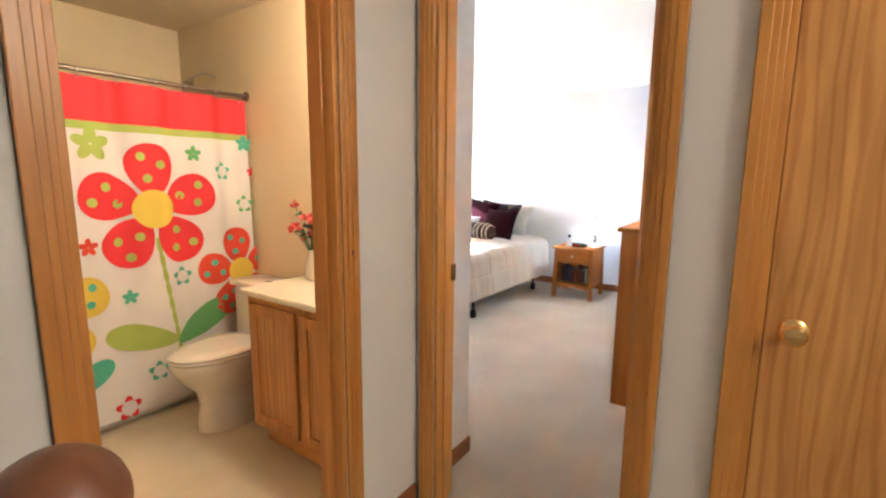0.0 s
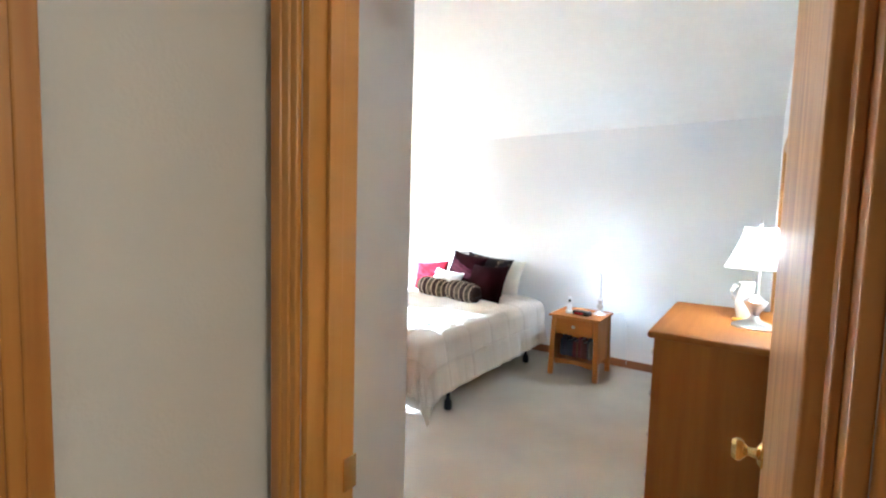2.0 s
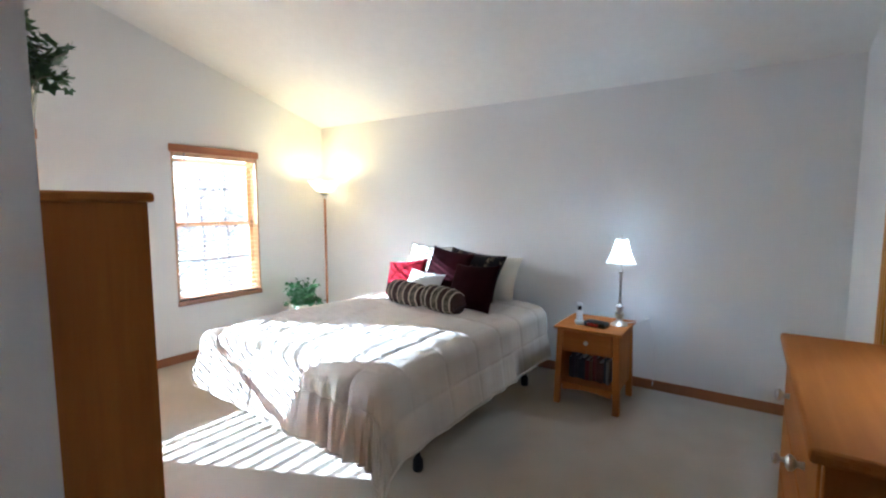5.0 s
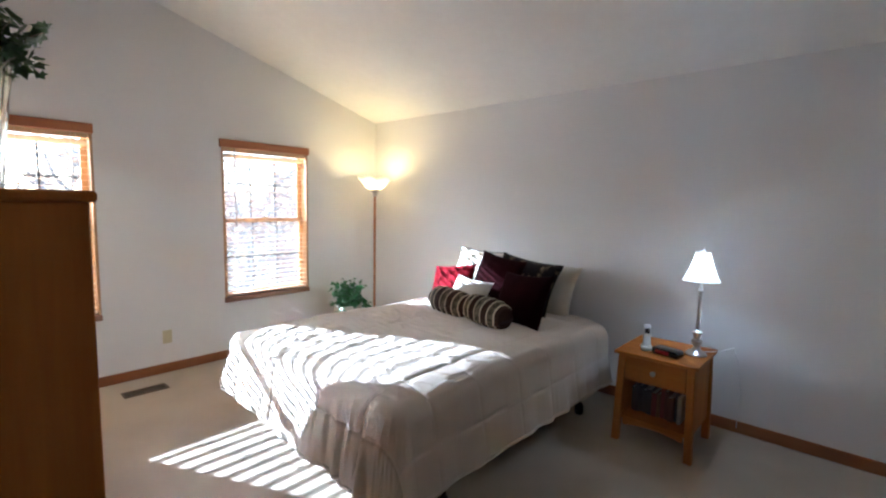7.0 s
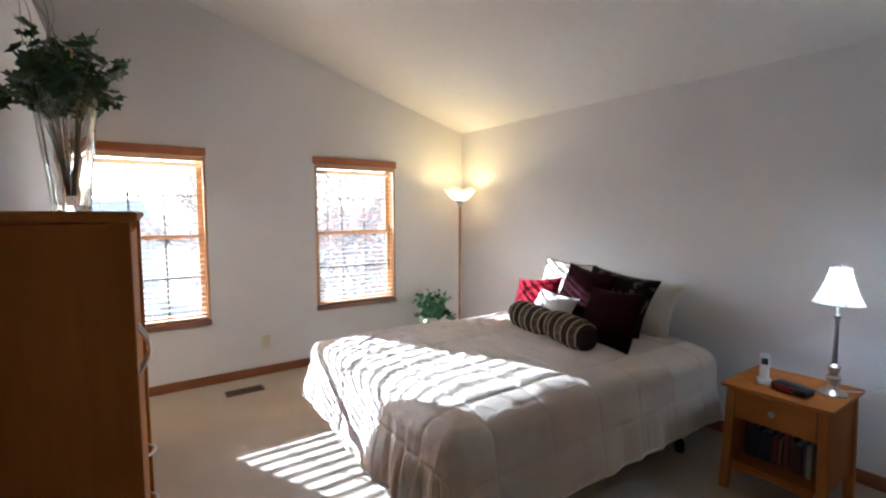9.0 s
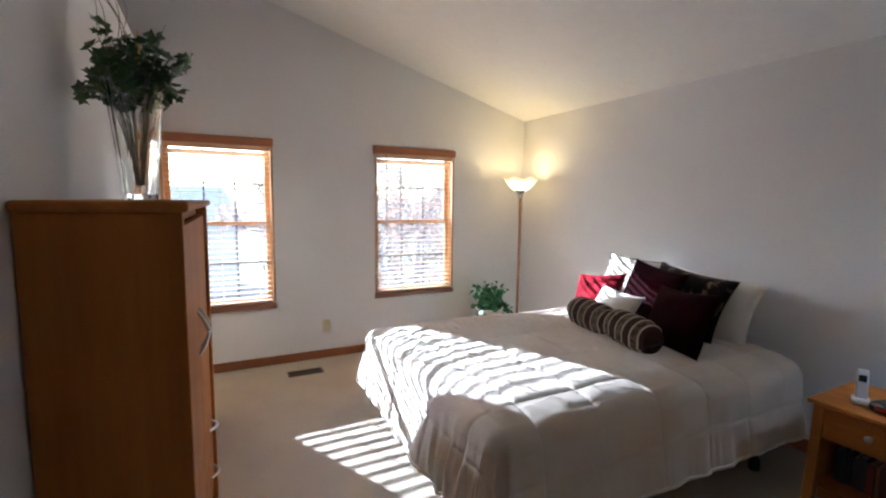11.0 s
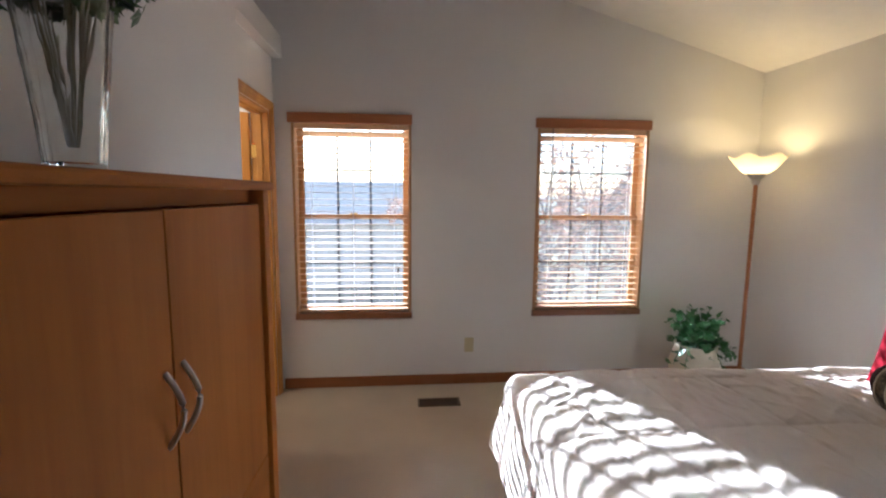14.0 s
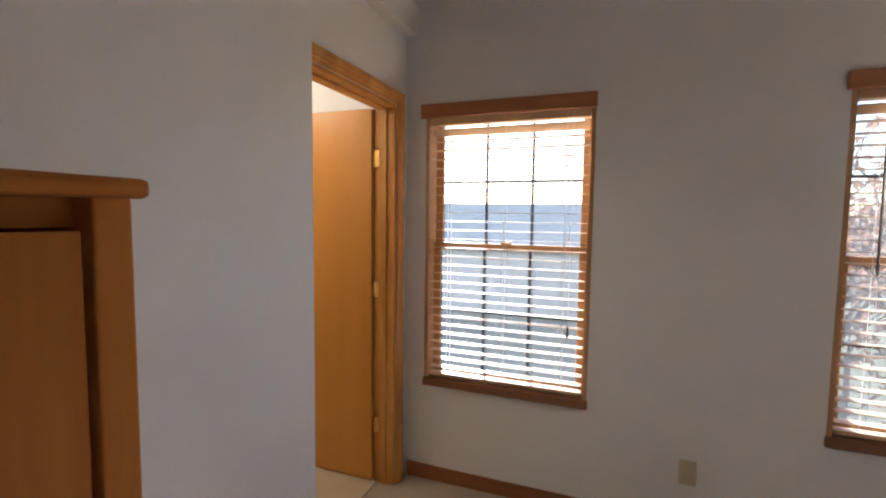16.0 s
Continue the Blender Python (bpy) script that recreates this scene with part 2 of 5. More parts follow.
def lathe(bm, profile, at=(0, 0, 0), seg=32, m=None):
    """Turns (radius, height) pairs about the upright axis."""
    m = m or Matrix()
    rings = []
    for r, z in profile:
        rings.append([bm.verts.new(m @ Vector((at[0] + r * math.cos(i * math.tau / seg), at[1] + r * math.sin(i * math.tau / seg), at[2] + z))) for i in range(seg)])
    for a, b in zip(rings, rings[1:]):
        for i in range(seg):
            bm.faces.new((a[i], a[(i + 1) % seg], b[(i + 1) % seg], b[i]))
    for ring, turn in ((rings[0], -1), (rings[-1], 1)):
        if (ring[0].co - ring[seg // 2].co).length > 1e-4:
            bm.faces.new(ring[::turn])
    return bm


def tube(bm, pts, r, seg=8):
    """A round bar along points; r may be one radius or one each."""
    pts = [Vector(p) for p in pts]
    rs = r if isinstance(r, (list, tuple)) else [r] * len(pts)
    rings = []
    for i, p in enumerate(pts):
        d = (pts[min(i + 1, len(pts) - 1)] - pts[max(i - 1, 0)]).normalized()
        q = d.to_track_quat("Z", "Y")
        rings.append([bm.verts.new(p + q @ Vector((rs[i] * math.cos(k * math.tau / seg), rs[i] * math.sin(k * math.tau / seg), 0))) for k in range(seg)])
    for a, b in zip(rings, rings[1:]):
        for k in range(seg):
            bm.faces.new((a[k], a[(k + 1) % seg], b[(k + 1) % seg], b[k]))
    bm.faces.new(rings[0][::-1])
    bm.faces.new(rings[-1])
    return bm


def mesh_of(name, bm, mats, smooth=False):
    bmesh.ops.recalc_face_normals(bm, faces=bm.faces)
    me = bpy.data.meshes.new(name)
    bm.to_mesh(me)
    bm.free()
    for m in mats if isinstance(mats, (list, tuple)) else [mats]:
        me.materials.append(m)
    if smooth:
        me.polygons.foreach_set("use_smooth", [True] * len(me.polygons))
        me.set_sharp_from_angle(angle=radians(smooth if smooth > 1 else 40))
    return me


FLOOR = -0.035


def stand(bm):
    """Brings the feet of what stands on the floor down to it."""
    for v in bm.verts:
        if -0.001 < v.co.z < 0.021:
            v.co.z += FLOOR


def part(name, bm, mat, parent, label="", smooth=False):
    top = parent.parent or parent
    if abs(top.location.z) < 1e-6:
        stand(bm)
    ob = new(name, mesh_of(name, bm, mat, smooth))
    ob.parent = parent
    if label:
        ob["label"] = label
    return ob


def thing(name, label, category, group="", at=(0, 0, 0)):
    ob = new(name)
    ob.location = at
    ob.empty_display_size = 0.1
    return tagged(ob, label, category, group)


def solid(name, bm, mat, label, category, group="", smooth=False):
    return tagged(new(name, mesh_of(name, bm, mat, smooth)), label, category, group)


def setting(name, bm, mat, label="", category="wall", smooth=False):
    return tagged(new(name, mesh_of(name, bm, mat, smooth)), label, category, kind="structure")


# ---- structure ----
WX, HY, RX = -5.85, 7.37, -0.80          # window wall, headboard wall, dresser wall
SL = 0.285                               # rise of the vaulted ceiling
WINDOWS = [(3.73, 4.60), (5.56, 6.45)]
Z0, Z1 = 0.53, 2.03


def roof_at(y):
    return 2.43 + SL * (HY - y)


wbm = bmesh.new()
cuts = [2.1, WINDOWS[0][0], WINDOWS[0][1], WINDOWS[1][0], WINDOWS[1][1], HY + 0.15]
for i, (a, b) in enumerate(zip(cuts, cuts[1:])):
    if i % 2:
        bx(wbm, (WX - 0.16, a, -0.1), (WX, b, Z0))
        bx(wbm, (WX - 0.16, a, Z1), (WX, b, 4.1))
    else:
        bx(wbm, (WX - 0.16, a, -0.1), (WX, b, 4.1))
setting("wall_west", wbm, M["wall"], "pale grey painted bedroom wall with two windows")
setting("wall_north", box((WX, HY, -0.1), (RX + 0.15, HY + 0.15, 4.1)), M["wall"], "pale grey painted wall behind the bed")
D2 = (5.66, 6.42)
setting("wall_east", boxes(((RX, 3.09, -0.1), (RX + 0.15, D2[0], 4.1)), ((RX, D2[1], -0.1), (RX + 0.15, HY, 4.1)), ((RX, D2[0], 1.99), (RX + 0.15, D2[1], 4.1))), M["wall"], "pale painted wall behind the dresser")
E0, E1, C0, C1, EY = -1.635, -0.865, -0.585, 0.19, 2.97
setting("wall_entry", boxes(((-1.72, EY, -0.1), (E0, EY + 0.12, 4.1)), ((E0, EY, 2.05), (E1, EY + 0.12, 4.1)), ((E1, EY, -0.1), (C0, EY + 0.12, 4.1)),
                            ((C0, EY, 2.05), (C1, EY + 0.12, 4.1)), ((C1, EY, -0.1), (1.2, EY + 0.12, 4.1))), M["wall"], "white painted wall with the bedroom doorway")
B0, B1 = 1.85, 2.567
setting("wall_hall", boxes(((-1.84, -0.6, -0.1), (-1.72, B0, 4.1)), ((-1.84, B0, 2.05), (-1.72, B1, 4.1)), ((-1.84, B1, -0.1), (-1.72, 3.39, 4.1))), M["wall"], "white painted hall wall with the bathroom doorway")
setting("wall_hall_end", boxes(((1.2, -0.6, -0.1), (1.32, 3.09, 4.1)), ((-1.84, -0.72, -0.1), (1.32, -0.6, 4.1))), M["wall"], "plain painted hall walls")
AY, AX, DY = 3.68, -4.93, 3.61
setting("wall_south", boxes(((-2.4, 3.31, -0.1), (-1.84, 3.39, 2.41)), ((AX, 3.36, -0.1), (-2.4, AY, 2.41))), M["wall"], "pale painted wall behind the wardrobe")
ED0, ED1 = -5.73, -4.97
setting("wall_ensuite", boxes(((WX, DY - 0.12, -0.1), (ED0, DY, 2.41)), ((ED0, DY - 0.12, 2.03), (ED1, DY, 2.41)), ((ED1, DY - 0.12, -0.1), (AX, DY, 2.41))), M["wall"], "painted wall round the bathroom doorway")
setting("plant_shelf", boxes(((WX, 2.40, 2.41), (-2.4, AY, 2.56)), ((-2.4, 2.40, 2.41), (-1.84, 3.39, 2.56))), M["wall"], "painted plant ledge above the wardrobe wall", "ledge")
setting("wall_upper", box((WX, 2.28, 2.41), (-1.84, 2.40, 4.1)), M["wall"], "painted wall above the plant ledge")
setting("wall_ensuite_side", box((-4.45, 2.2, -0.1), (-4.33, 3.36, 2.41)), M["bath_wall"], "painted bathroom wall")
setting("wall_bath_south", boxes(((-4.45, 1.2, -0.1), (-1.84, 1.3, 2.45)), ((WX, 2.1, -0.1), (-4.45, 2.2, 2.45))), M["bath_wall"], "warm painted bathroom wall")
setting("wall_bath_back", boxes(((-4.33, 1.3, -0.1), (-4.21, 3.36, 2.39)), ((-4.21, 3.34, -0.1), (-2.4, 3.36, 2.39)), ((-2.4, 3.28, -0.1), (-1.84, 3.31, 2.39))), M["bath_wall"], "warm cream bathroom wall")
setting("ceiling_bath", box((-4.33, 1.2, 2.39), (-1.84, 3.36, 2.405)), M["bath_wall"], "cream bathroom ceiling", "ceiling")
cb = bmesh.new()
pts = [(WX - 0.16, 2.28), (WX - 0.16, HY + 0.15), (RX + 0.15, HY + 0.15), (RX + 0.15, 2.28)]
low = [cb.verts.new((x, y, roof_at(y))) for x, y in pts]
upp = [cb.verts.new((x, y, roof_at(y) + 0.12)) for x, y in pts]
cb.faces.new(low), cb.faces.new(upp[::-1])
for i in range(4):
    cb.faces.new((low[i], upp[i], upp[(i + 1) % 4], low[(i + 1) % 4]))
setting("ceiling", cb, M["ceiling"], "white textured vaulted ceiling", "ceiling")
setting("ceiling_hall", box((-1.72, -0.6, 2.44), (1.2, EY, 2.50)), M["ceiling"], "white textured hall ceiling", "ceiling")
setting("floor", box((-6.0, -0.7, -0.2), (1.3, 7.5, FLOOR)), M["carpet"], "beige cut-pile carpet", "carpet")
setting("floor_bath", boxes(((-4.21, 1.3, FLOOR), (-1.79, 3.34, FLOOR + 0.006)), ((WX, 2.2, FLOOR), (-4.45, DY - 0.10, FLOOR + 0.006))), M["vinyl"], "cream sheet vinyl bathroom floor", "floor")


# trim: baseboards, casings, jambs
def baseboard(name, lo, hi, axis):
    bm = box((lo[0], lo[1], FLOOR), (hi[0], hi[1], FLOOR + 0.083), 0.006)
    setting(name, bm, M["base_" + axis], "red-brown oak baseboard", "baseboard")


T = 0.013
baseboard("baseboard", (WX, DY + 0.02), (WX + T, HY), "y")
baseboard("baseboard", (WX + T, HY - T), (RX, HY), "x")
baseboard("baseboard", (RX - T, D2[1] + 0.06), (RX, HY - T), "y")
baseboard("baseboard", (RX - T, 3.11), (RX, D2[0] - 0.06), "y")
baseboard("baseboard", (-1.72, 3.11), (-1.72 + T, 3.39 + T), "y")
baseboard("baseboard", (-1.72, B1 + 0.07), (-1.72 + T, EY - 0.02), "y")
baseboard("baseboard", (-2.4, 3.39), (-1.72, 3.39 + T), "x")
baseboard("baseboard", (AX, AY), (-2.4, AY + T), "x")
baseboard("baseboard", (E1 + 0.07, EY - T), (C0 - 0.07, EY), "x")


def casing(bm, axis, a, b, face, out, top=2.05, w=0.062):
    """Moulded casing round an opening from a to b in a wall that runs along axis; out is the side it stands on."""
    for step, d in ((0.0, 0.012), (0.016, 0.017), (0.034, 0.021)):
        f0, f1 = sorted((face, face + out * d))
        for lo, hi in ((a - w, a - step), (b + step, b + w)):
            p, q = ((lo, f0, 0), (hi, f1, top + w)) if axis == "x" else ((f0, lo, 0), (f1, hi, top + w))
            bx(bm, p, q, 0.003)
        p, q = ((a - step, f0, top + step), (b + step, f1, top + w)) if axis == "x" else ((f0, a - step, top + step), (f1, b + step, top + w))
        bx(bm, p, q, 0.003)
    return bm


def jamb(bm, axis, a, b, f0, f1, top=2.05, t=0.018):
    for lo, hi, z0, z1 in ((a, a + t, 0, top), (b - t, b, 0, top), (a + t, b - t, top - t, top)):
        p, q = ((lo, f0, z0), (hi, f1, z1)) if axis == "x" else ((f0, lo, z0), (f1, hi, z1))
        bx(bm, p, q, 0.002)
    mid, s = (f0 + f1) / 2, 0.010
    for lo, hi, z0, z1 in ((a + t, a + t + s, 0, top - t), (b - t - s, b - t, 0, top - t), (a + t + s, b - t - s, top - t - s, top - t)):
        p, q = ((lo, mid - 0.02, z0), (hi, mid + 0.015, z1)) if axis == "x" else ((mid - 0.02, lo, z0), (mid + 0.015, hi, z1))
        bx(bm, p, q, 0.002)
    return bm


def doorway(name, axis, a, b, f0, f1, sides, top=2.05, label="golden oak door casing and jamb"):
    bm = jamb(bmesh.new(), axis, a, b, f0, f1, top)
    for face, out in sides:
        casing(bm, axis, a, b, face, out, top)
    stand(bm)
    return setting(name, bm, M["oak_z"], label, "door frame")


bed_door = doorway("door_frame_1", "x", E0, E1, EY, EY + 0.12, ((EY, -1), (EY + 0.12, 1)))
bath_door = doorway("door_frame_2", "y", B0, B1, -1.84, -1.72, ((-1.72, 1), (-1.84, -1)))
doorway("door_frame_3", "x", C0, C1, EY, EY + 0.12, ((EY, -1),))
doorway("door_frame_4", "y", D2[0], D2[1], RX, RX + 0.15, ((RX, -1),), 1.99)
doorway("door_frame_5", "x", ED0, ED1, DY - 0.12, DY, ((DY, 1),), 2.03)


def knob(parent, at, way, mat="brass", label="polished brass knob"):
    q = Vector(way).to_track_quat("Z", "Y").to_matrix().to_4x4()
    prof = [(0.032, 0), (0.032, 0.004), (0.026, 0.010), (0.012, 0.014), (0.010, 0.030), (0.016, 0.036), (0.026, 0.044), (0.028, 0.054), (0.022, 0.063), (0.0001, 0.066)]
    return part("door_knob", lathe(bmesh.new(), prof, seg=24, m=Matrix.Translation(at) @ q), M[mat], parent, label, smooth=True)


def hinge(parent, at, axis="y"):
    x, y, z = at
    bm = bmesh.new()
    lathe(bm, [(0.006, -0.045), (0.006, 0.045)], at, 12)
    d = (0.002, 0.03, 0.044) if axis == "y" else (0.03, 0.002, 0.044)
    bx(bm, (x - d[0], y - d[1], z - d[2]), (x + d[0], y + d[1], z + d[2]))
    return part("hinge", bm, M["brass"], parent, "brass hinge", smooth=True)


def leaf(name, lo, hi, label, mat="oak_panel"):
    ob = thing(name, label, "door")
    ob["kind"] = "structure"
    part("panel", box(lo, hi, 0.003), M[mat], ob)
    return ob


d = leaf("door_1", (-0.910, 3.065, 0.012), (-0.875, 3.80, 2.03), "open flush oak bedroom door against the wall")
knob(d, (-0.910, 3.73, 0.95), (-1, 0, 0)), knob(d, (-0.875, 3.73, 0.95), (1, 0, 0))
for z in (0.25, 1.12, 1.85):
    hinge(d, (-0.872, 3.062, z), "x")
d = leaf("door_2", (C0 + 0.02, EY + 0.012, 0.012), (C1 - 0.02, EY + 0.047, 2.03), "closed flush oak closet door with open grain")
knob(d, (C0 + 0.082, EY + 0.012, 0.965), (0, -1, 0))
d = leaf("door_3", (RX + 0.012, D2[0] + 0.02, 0.012), (RX + 0.047, D2[1] - 0.02, 1.965), "closed flush oak door in the bedroom")
for z in (0.25, 1.05, 1.80):
    hinge(d, (RX + 0.006, D2[1] - 0.02, z))
d = leaf("door_4", (ED0 + 0.005, DY - 0.87, 0.012), (ED0 + 0.040, DY - 0.125, 2.01), "open flush oak door of the adjoining bathroom", "oak_smooth")
for z in (0.30, 1.05, 1.75):
    hinge(d, (ED0 + 0.026, DY - 0.115, z))
part("strike_plate", box((-1.786, B0 + 0.018, 0.93), (-1.752, B0 + 0.0215, 1.0), 0.001), M["nickel"], bath_door, "bright metal strike plate")
part("strike_plate", box((E0 + 0.018, EY + 0.09, 0.93), (E0 + 0.0215, EY + 0.125, 1.0), 0.001), M["brass"], bed_door, "brass strike plate")


for y, z in ((2.60, 1.10), (2.585, 1.92), (2.61, 0.62)):
    part("knot", lathe(bmesh.new(), [(0.0075, 0), (0.007, 0.0012), (0.0001, 0.0016)], seg=12, m=Matrix.Translation((-1.7005, y, z)) @ Euler((0, math.pi / 2, 0)).to_matrix().to_4x4() @ Matrix.Diagonal((1.5, 0.8, 1, 1))), M["newel"], bath_door, "dark knot in the oak")


# windows with blinds
def window(i, a, b):
    w = tagged(new("window_%d" % i), "double-hung window with oak trim and white grilles", "window", "bedroom windows", "structure")
    f0, f1, t = WX - 0.15, WX + 0.002, 0.02
    fr = boxes(((f0, a, Z0), (f1, a + t, Z1)), ((f0, b - t, Z0), (f1, b, Z1)), ((f0, a + t, Z1 - t), (f1, b - t, Z1)), bevel=0.002)
    part("window_frame", fr, M["window_wood"], w, "golden oak window jamb")
    part("window_sill", box((f0, a - 0.005, Z0 - 0.022), (WX + 0.016, b + 0.005, Z0 + 0.025), 0.006), M["sill"], w, "dark brown wooden sill")
    zi0, zi1, mid = Z0 + 0.025, Z1 - t, 1.287
    for s, (z0, z1, x0) in enumerate(((mid - 0.018, zi1, WX - 0.135), (zi0, mid + 0.018, WX - 0.108))):
        x1, k = x0 + 0.026, 0.042
        sash = boxes(((x0, a + t, z0), (x1, a + t + k, z1)), ((x0, b - t - k, z0), (x1, b - t, z1)), ((x0, a + t + k, z0), (x1, b - t - k, z0 + 0.036)), ((x0, a + t + k, z1 - 0.036), (x1, b - t - k, z1)), bevel=0.003)
        part("sash", sash, M["window_wood"], w, "oak window sash")
        g0, g1 = a + t + k, b - t - k
        bars = bmesh.new()
        for j in (1, 2):
            y = g0 + (g1 - g0) * j / 3
            bx(bars, (x0 + 0.006, y - 0.007, z0 + 0.036), (x0 + 0.016, y + 0.007, z1 - 0.036))
        zc = (z0 + z1) / 2
        bx(bars, (x0 + 0.007, g0, zc - 0.007), (x0 + 0.015, g1, zc + 0.007))
        part("grille", bars, M["grille"], w, "pale window grille")
        pane = part("pane", box((x0 + 0.018, g0 - 0.004, z0 + 0.032), (x0 + 0.022, g1 + 0.004, z1 - 0.032)), M["glass"], w)
        pane.visible_shadow = False
    part("sash_lock", boxes(((WX - 0.082, (a + b) / 2 - 0.03, mid + 0.018), (WX - 0.060, (a + b) / 2 + 0.03, mid + 0.03)), bevel=0.004), M["brass"], w, "small brass sash lock")
    bl = thing("window_blind", "open horizontal wooden blind with red-brown valance", "blind", "window blinds")
    part("valance", box((WX + 0.004, a - 0.022, 1.968), (WX + 0.03, b + 0.005, 2.042), 0.006), M["valance"], bl, "red-brown wooden valance")
    part("headrail", box((WX - 0.055, a + 0.024, 1.933), (WX - 0.004, b - 0.024, 2.005), 0.003), M["blind"], bl)
    sl = mesh_of("slat", box((-0.025, -(b - a) / 2 + 0.028, -0.0015), (0.025, (b - a) / 2 - 0.028, 0.0015), 0.001), M["blind"])
    z = 0.615
    while z < 1.93:
        s = new("slat", sl)
        s.parent = bl
        s.matrix_basis = pose(WX - 0.03, (a + b) / 2, z, 0, random.uniform(-3, 1) - (45 if z > 1.88 else 0), 0)
        z += 0.0475
    part("bottom_rail", box((WX - 0.056, a + 0.026, 0.565), (WX - 0.004, b - 0.026, 0.583), 0.004), M["blind"], bl)
    for y in (a + 0.13, (a + b) / 2, b - 0.13):
        part("ladder_cord", boxes(((WX - 0.056, y - 0.001, 0.58), (WX - 0.0545, y + 0.001, 1.97)), ((WX - 0.0055, y - 0.001, 0.58), (WX - 0.004, y + 0.001, 1.97))), M["white_cloth"], bl)
    if i == 2:
        part("tilt_wand", tube(bmesh.new(), [(WX + 0.01, a + 0.115, 1.97), (WX + 0.012, a + 0.118, 1.24)], 0.004), M["rod"], bl, "dark tilt wand", smooth=True)
    else:
        part("pull_tassel", lathe(bmesh.new(), [(0.003, 0.0), (0.008, 0.004), (0.005, 0.05), (0.001, 0.055)], (WX + 0.01, b - 0.10, 0.86), 12), M["rod"], bl, "dark cord tassel", smooth=True)
        part("pull_cord", tube(bmesh.new(), [(WX + 0.01, b - 0.10, 1.97), (WX + 0.01, b - 0.10, 0.91)], 0.001, 6), M["white_cloth"], bl)


for i, (a, b) in enumerate(WINDOWS):
    window(i + 1, a, b)


# ---- bedroom furniture ----
def pull(parent, at, length=0.14, out=0.03, way=(0, 1, 0), up=(0, 0, 1), name="handle"):
    at, w, u = Vector(at), Vector(way), Vector(up)
    pts = [at + u * (length * (i / 10 - 0.5)) + w * (out * math.sin(math.pi * i / 10)) for i in range(11)]
    return part(name, tube(bmesh.new(), pts, 0.0065, 10), M["nickel"], parent, "curved satin nickel handle", smooth=True)


def wardrobe():
    w = thing("wardrobe", "tall alder two-door wardrobe with drawers below", "wardrobe", at=(0, 0, 0))
    x0, x1, y0, y1, top = -4.005, -2.80, 3.708, 4.045, 1.474
    part("side_panel", box((x0, y0, 0.0), (x0 + 0.052, y1, top), 0.004), M["alder_z"], w)
    part("side_panel", box((x1 - 0.052, y0, 0.0), (x1, y1, top), 0.004), M["alder_z"], w)
    part("back_panel", box((x0 + 0.052, y0, 0.06), (x1 - 0.052, y0 + 0.012, top)), M["alder_z"], w)
    part("top", box((x0 - 0.018, y0 - 0.005, top), (x1 + 0.010, y1 + 0.016, top + 0.028), 0.009), M["alder_x"], w)
    part("rail", box((x0 + 0.052, y1 - 0.07, top - 0.04), (x1 - 0.052, y1 - 0.045, top)), M["alder_x"], w)
    part("plinth", box((x0 + 0.052, y0 + 0.012, 0.0), (x1 - 0.052, y1 - 0.04, 0.07)), M["alder_x"], w)
    part("bottom_shelf", box((x0 + 0.052, y0 + 0.012, 0.07), (x1 - 0.052, y1 - 0.05, 0.09)), M["alder_x"], w)
    mid, f0, f1 = -3.385, y1 - 0.034, y1 - 0.014
    for a, b, hx in ((x0 + 0.058, mid - 0.002, mid - 0.035), (mid + 0.002, x1 - 0.058, mid + 0.035)):
        d = part("door", box((a, f0, 0.56), (b, f1, top - 0.044), 0.003), M["alder_z"], w)
        pull(d, (hx, f1, 1.01), 0.165, 0.034)
        for z0, z1 in ((0.10, 0.325), (0.33, 0.555)):
            dr = part("drawer_front", box((a, f0, z0), (b, f1, z1), 0.003), M["alder_x"], w)
            pull(dr, ((a + b) / 2 - 0.12 * (1 if hx < mid else -1), f1, (z0 + z1) / 2), 0.12, 0.03, up=(1, 0, 0))
    w.matrix_basis = pose(-3.37, 3.876, 0, 0, 0, -2.3) @ pose(3.37, -3.876, 0)
    return w


wardrobe()


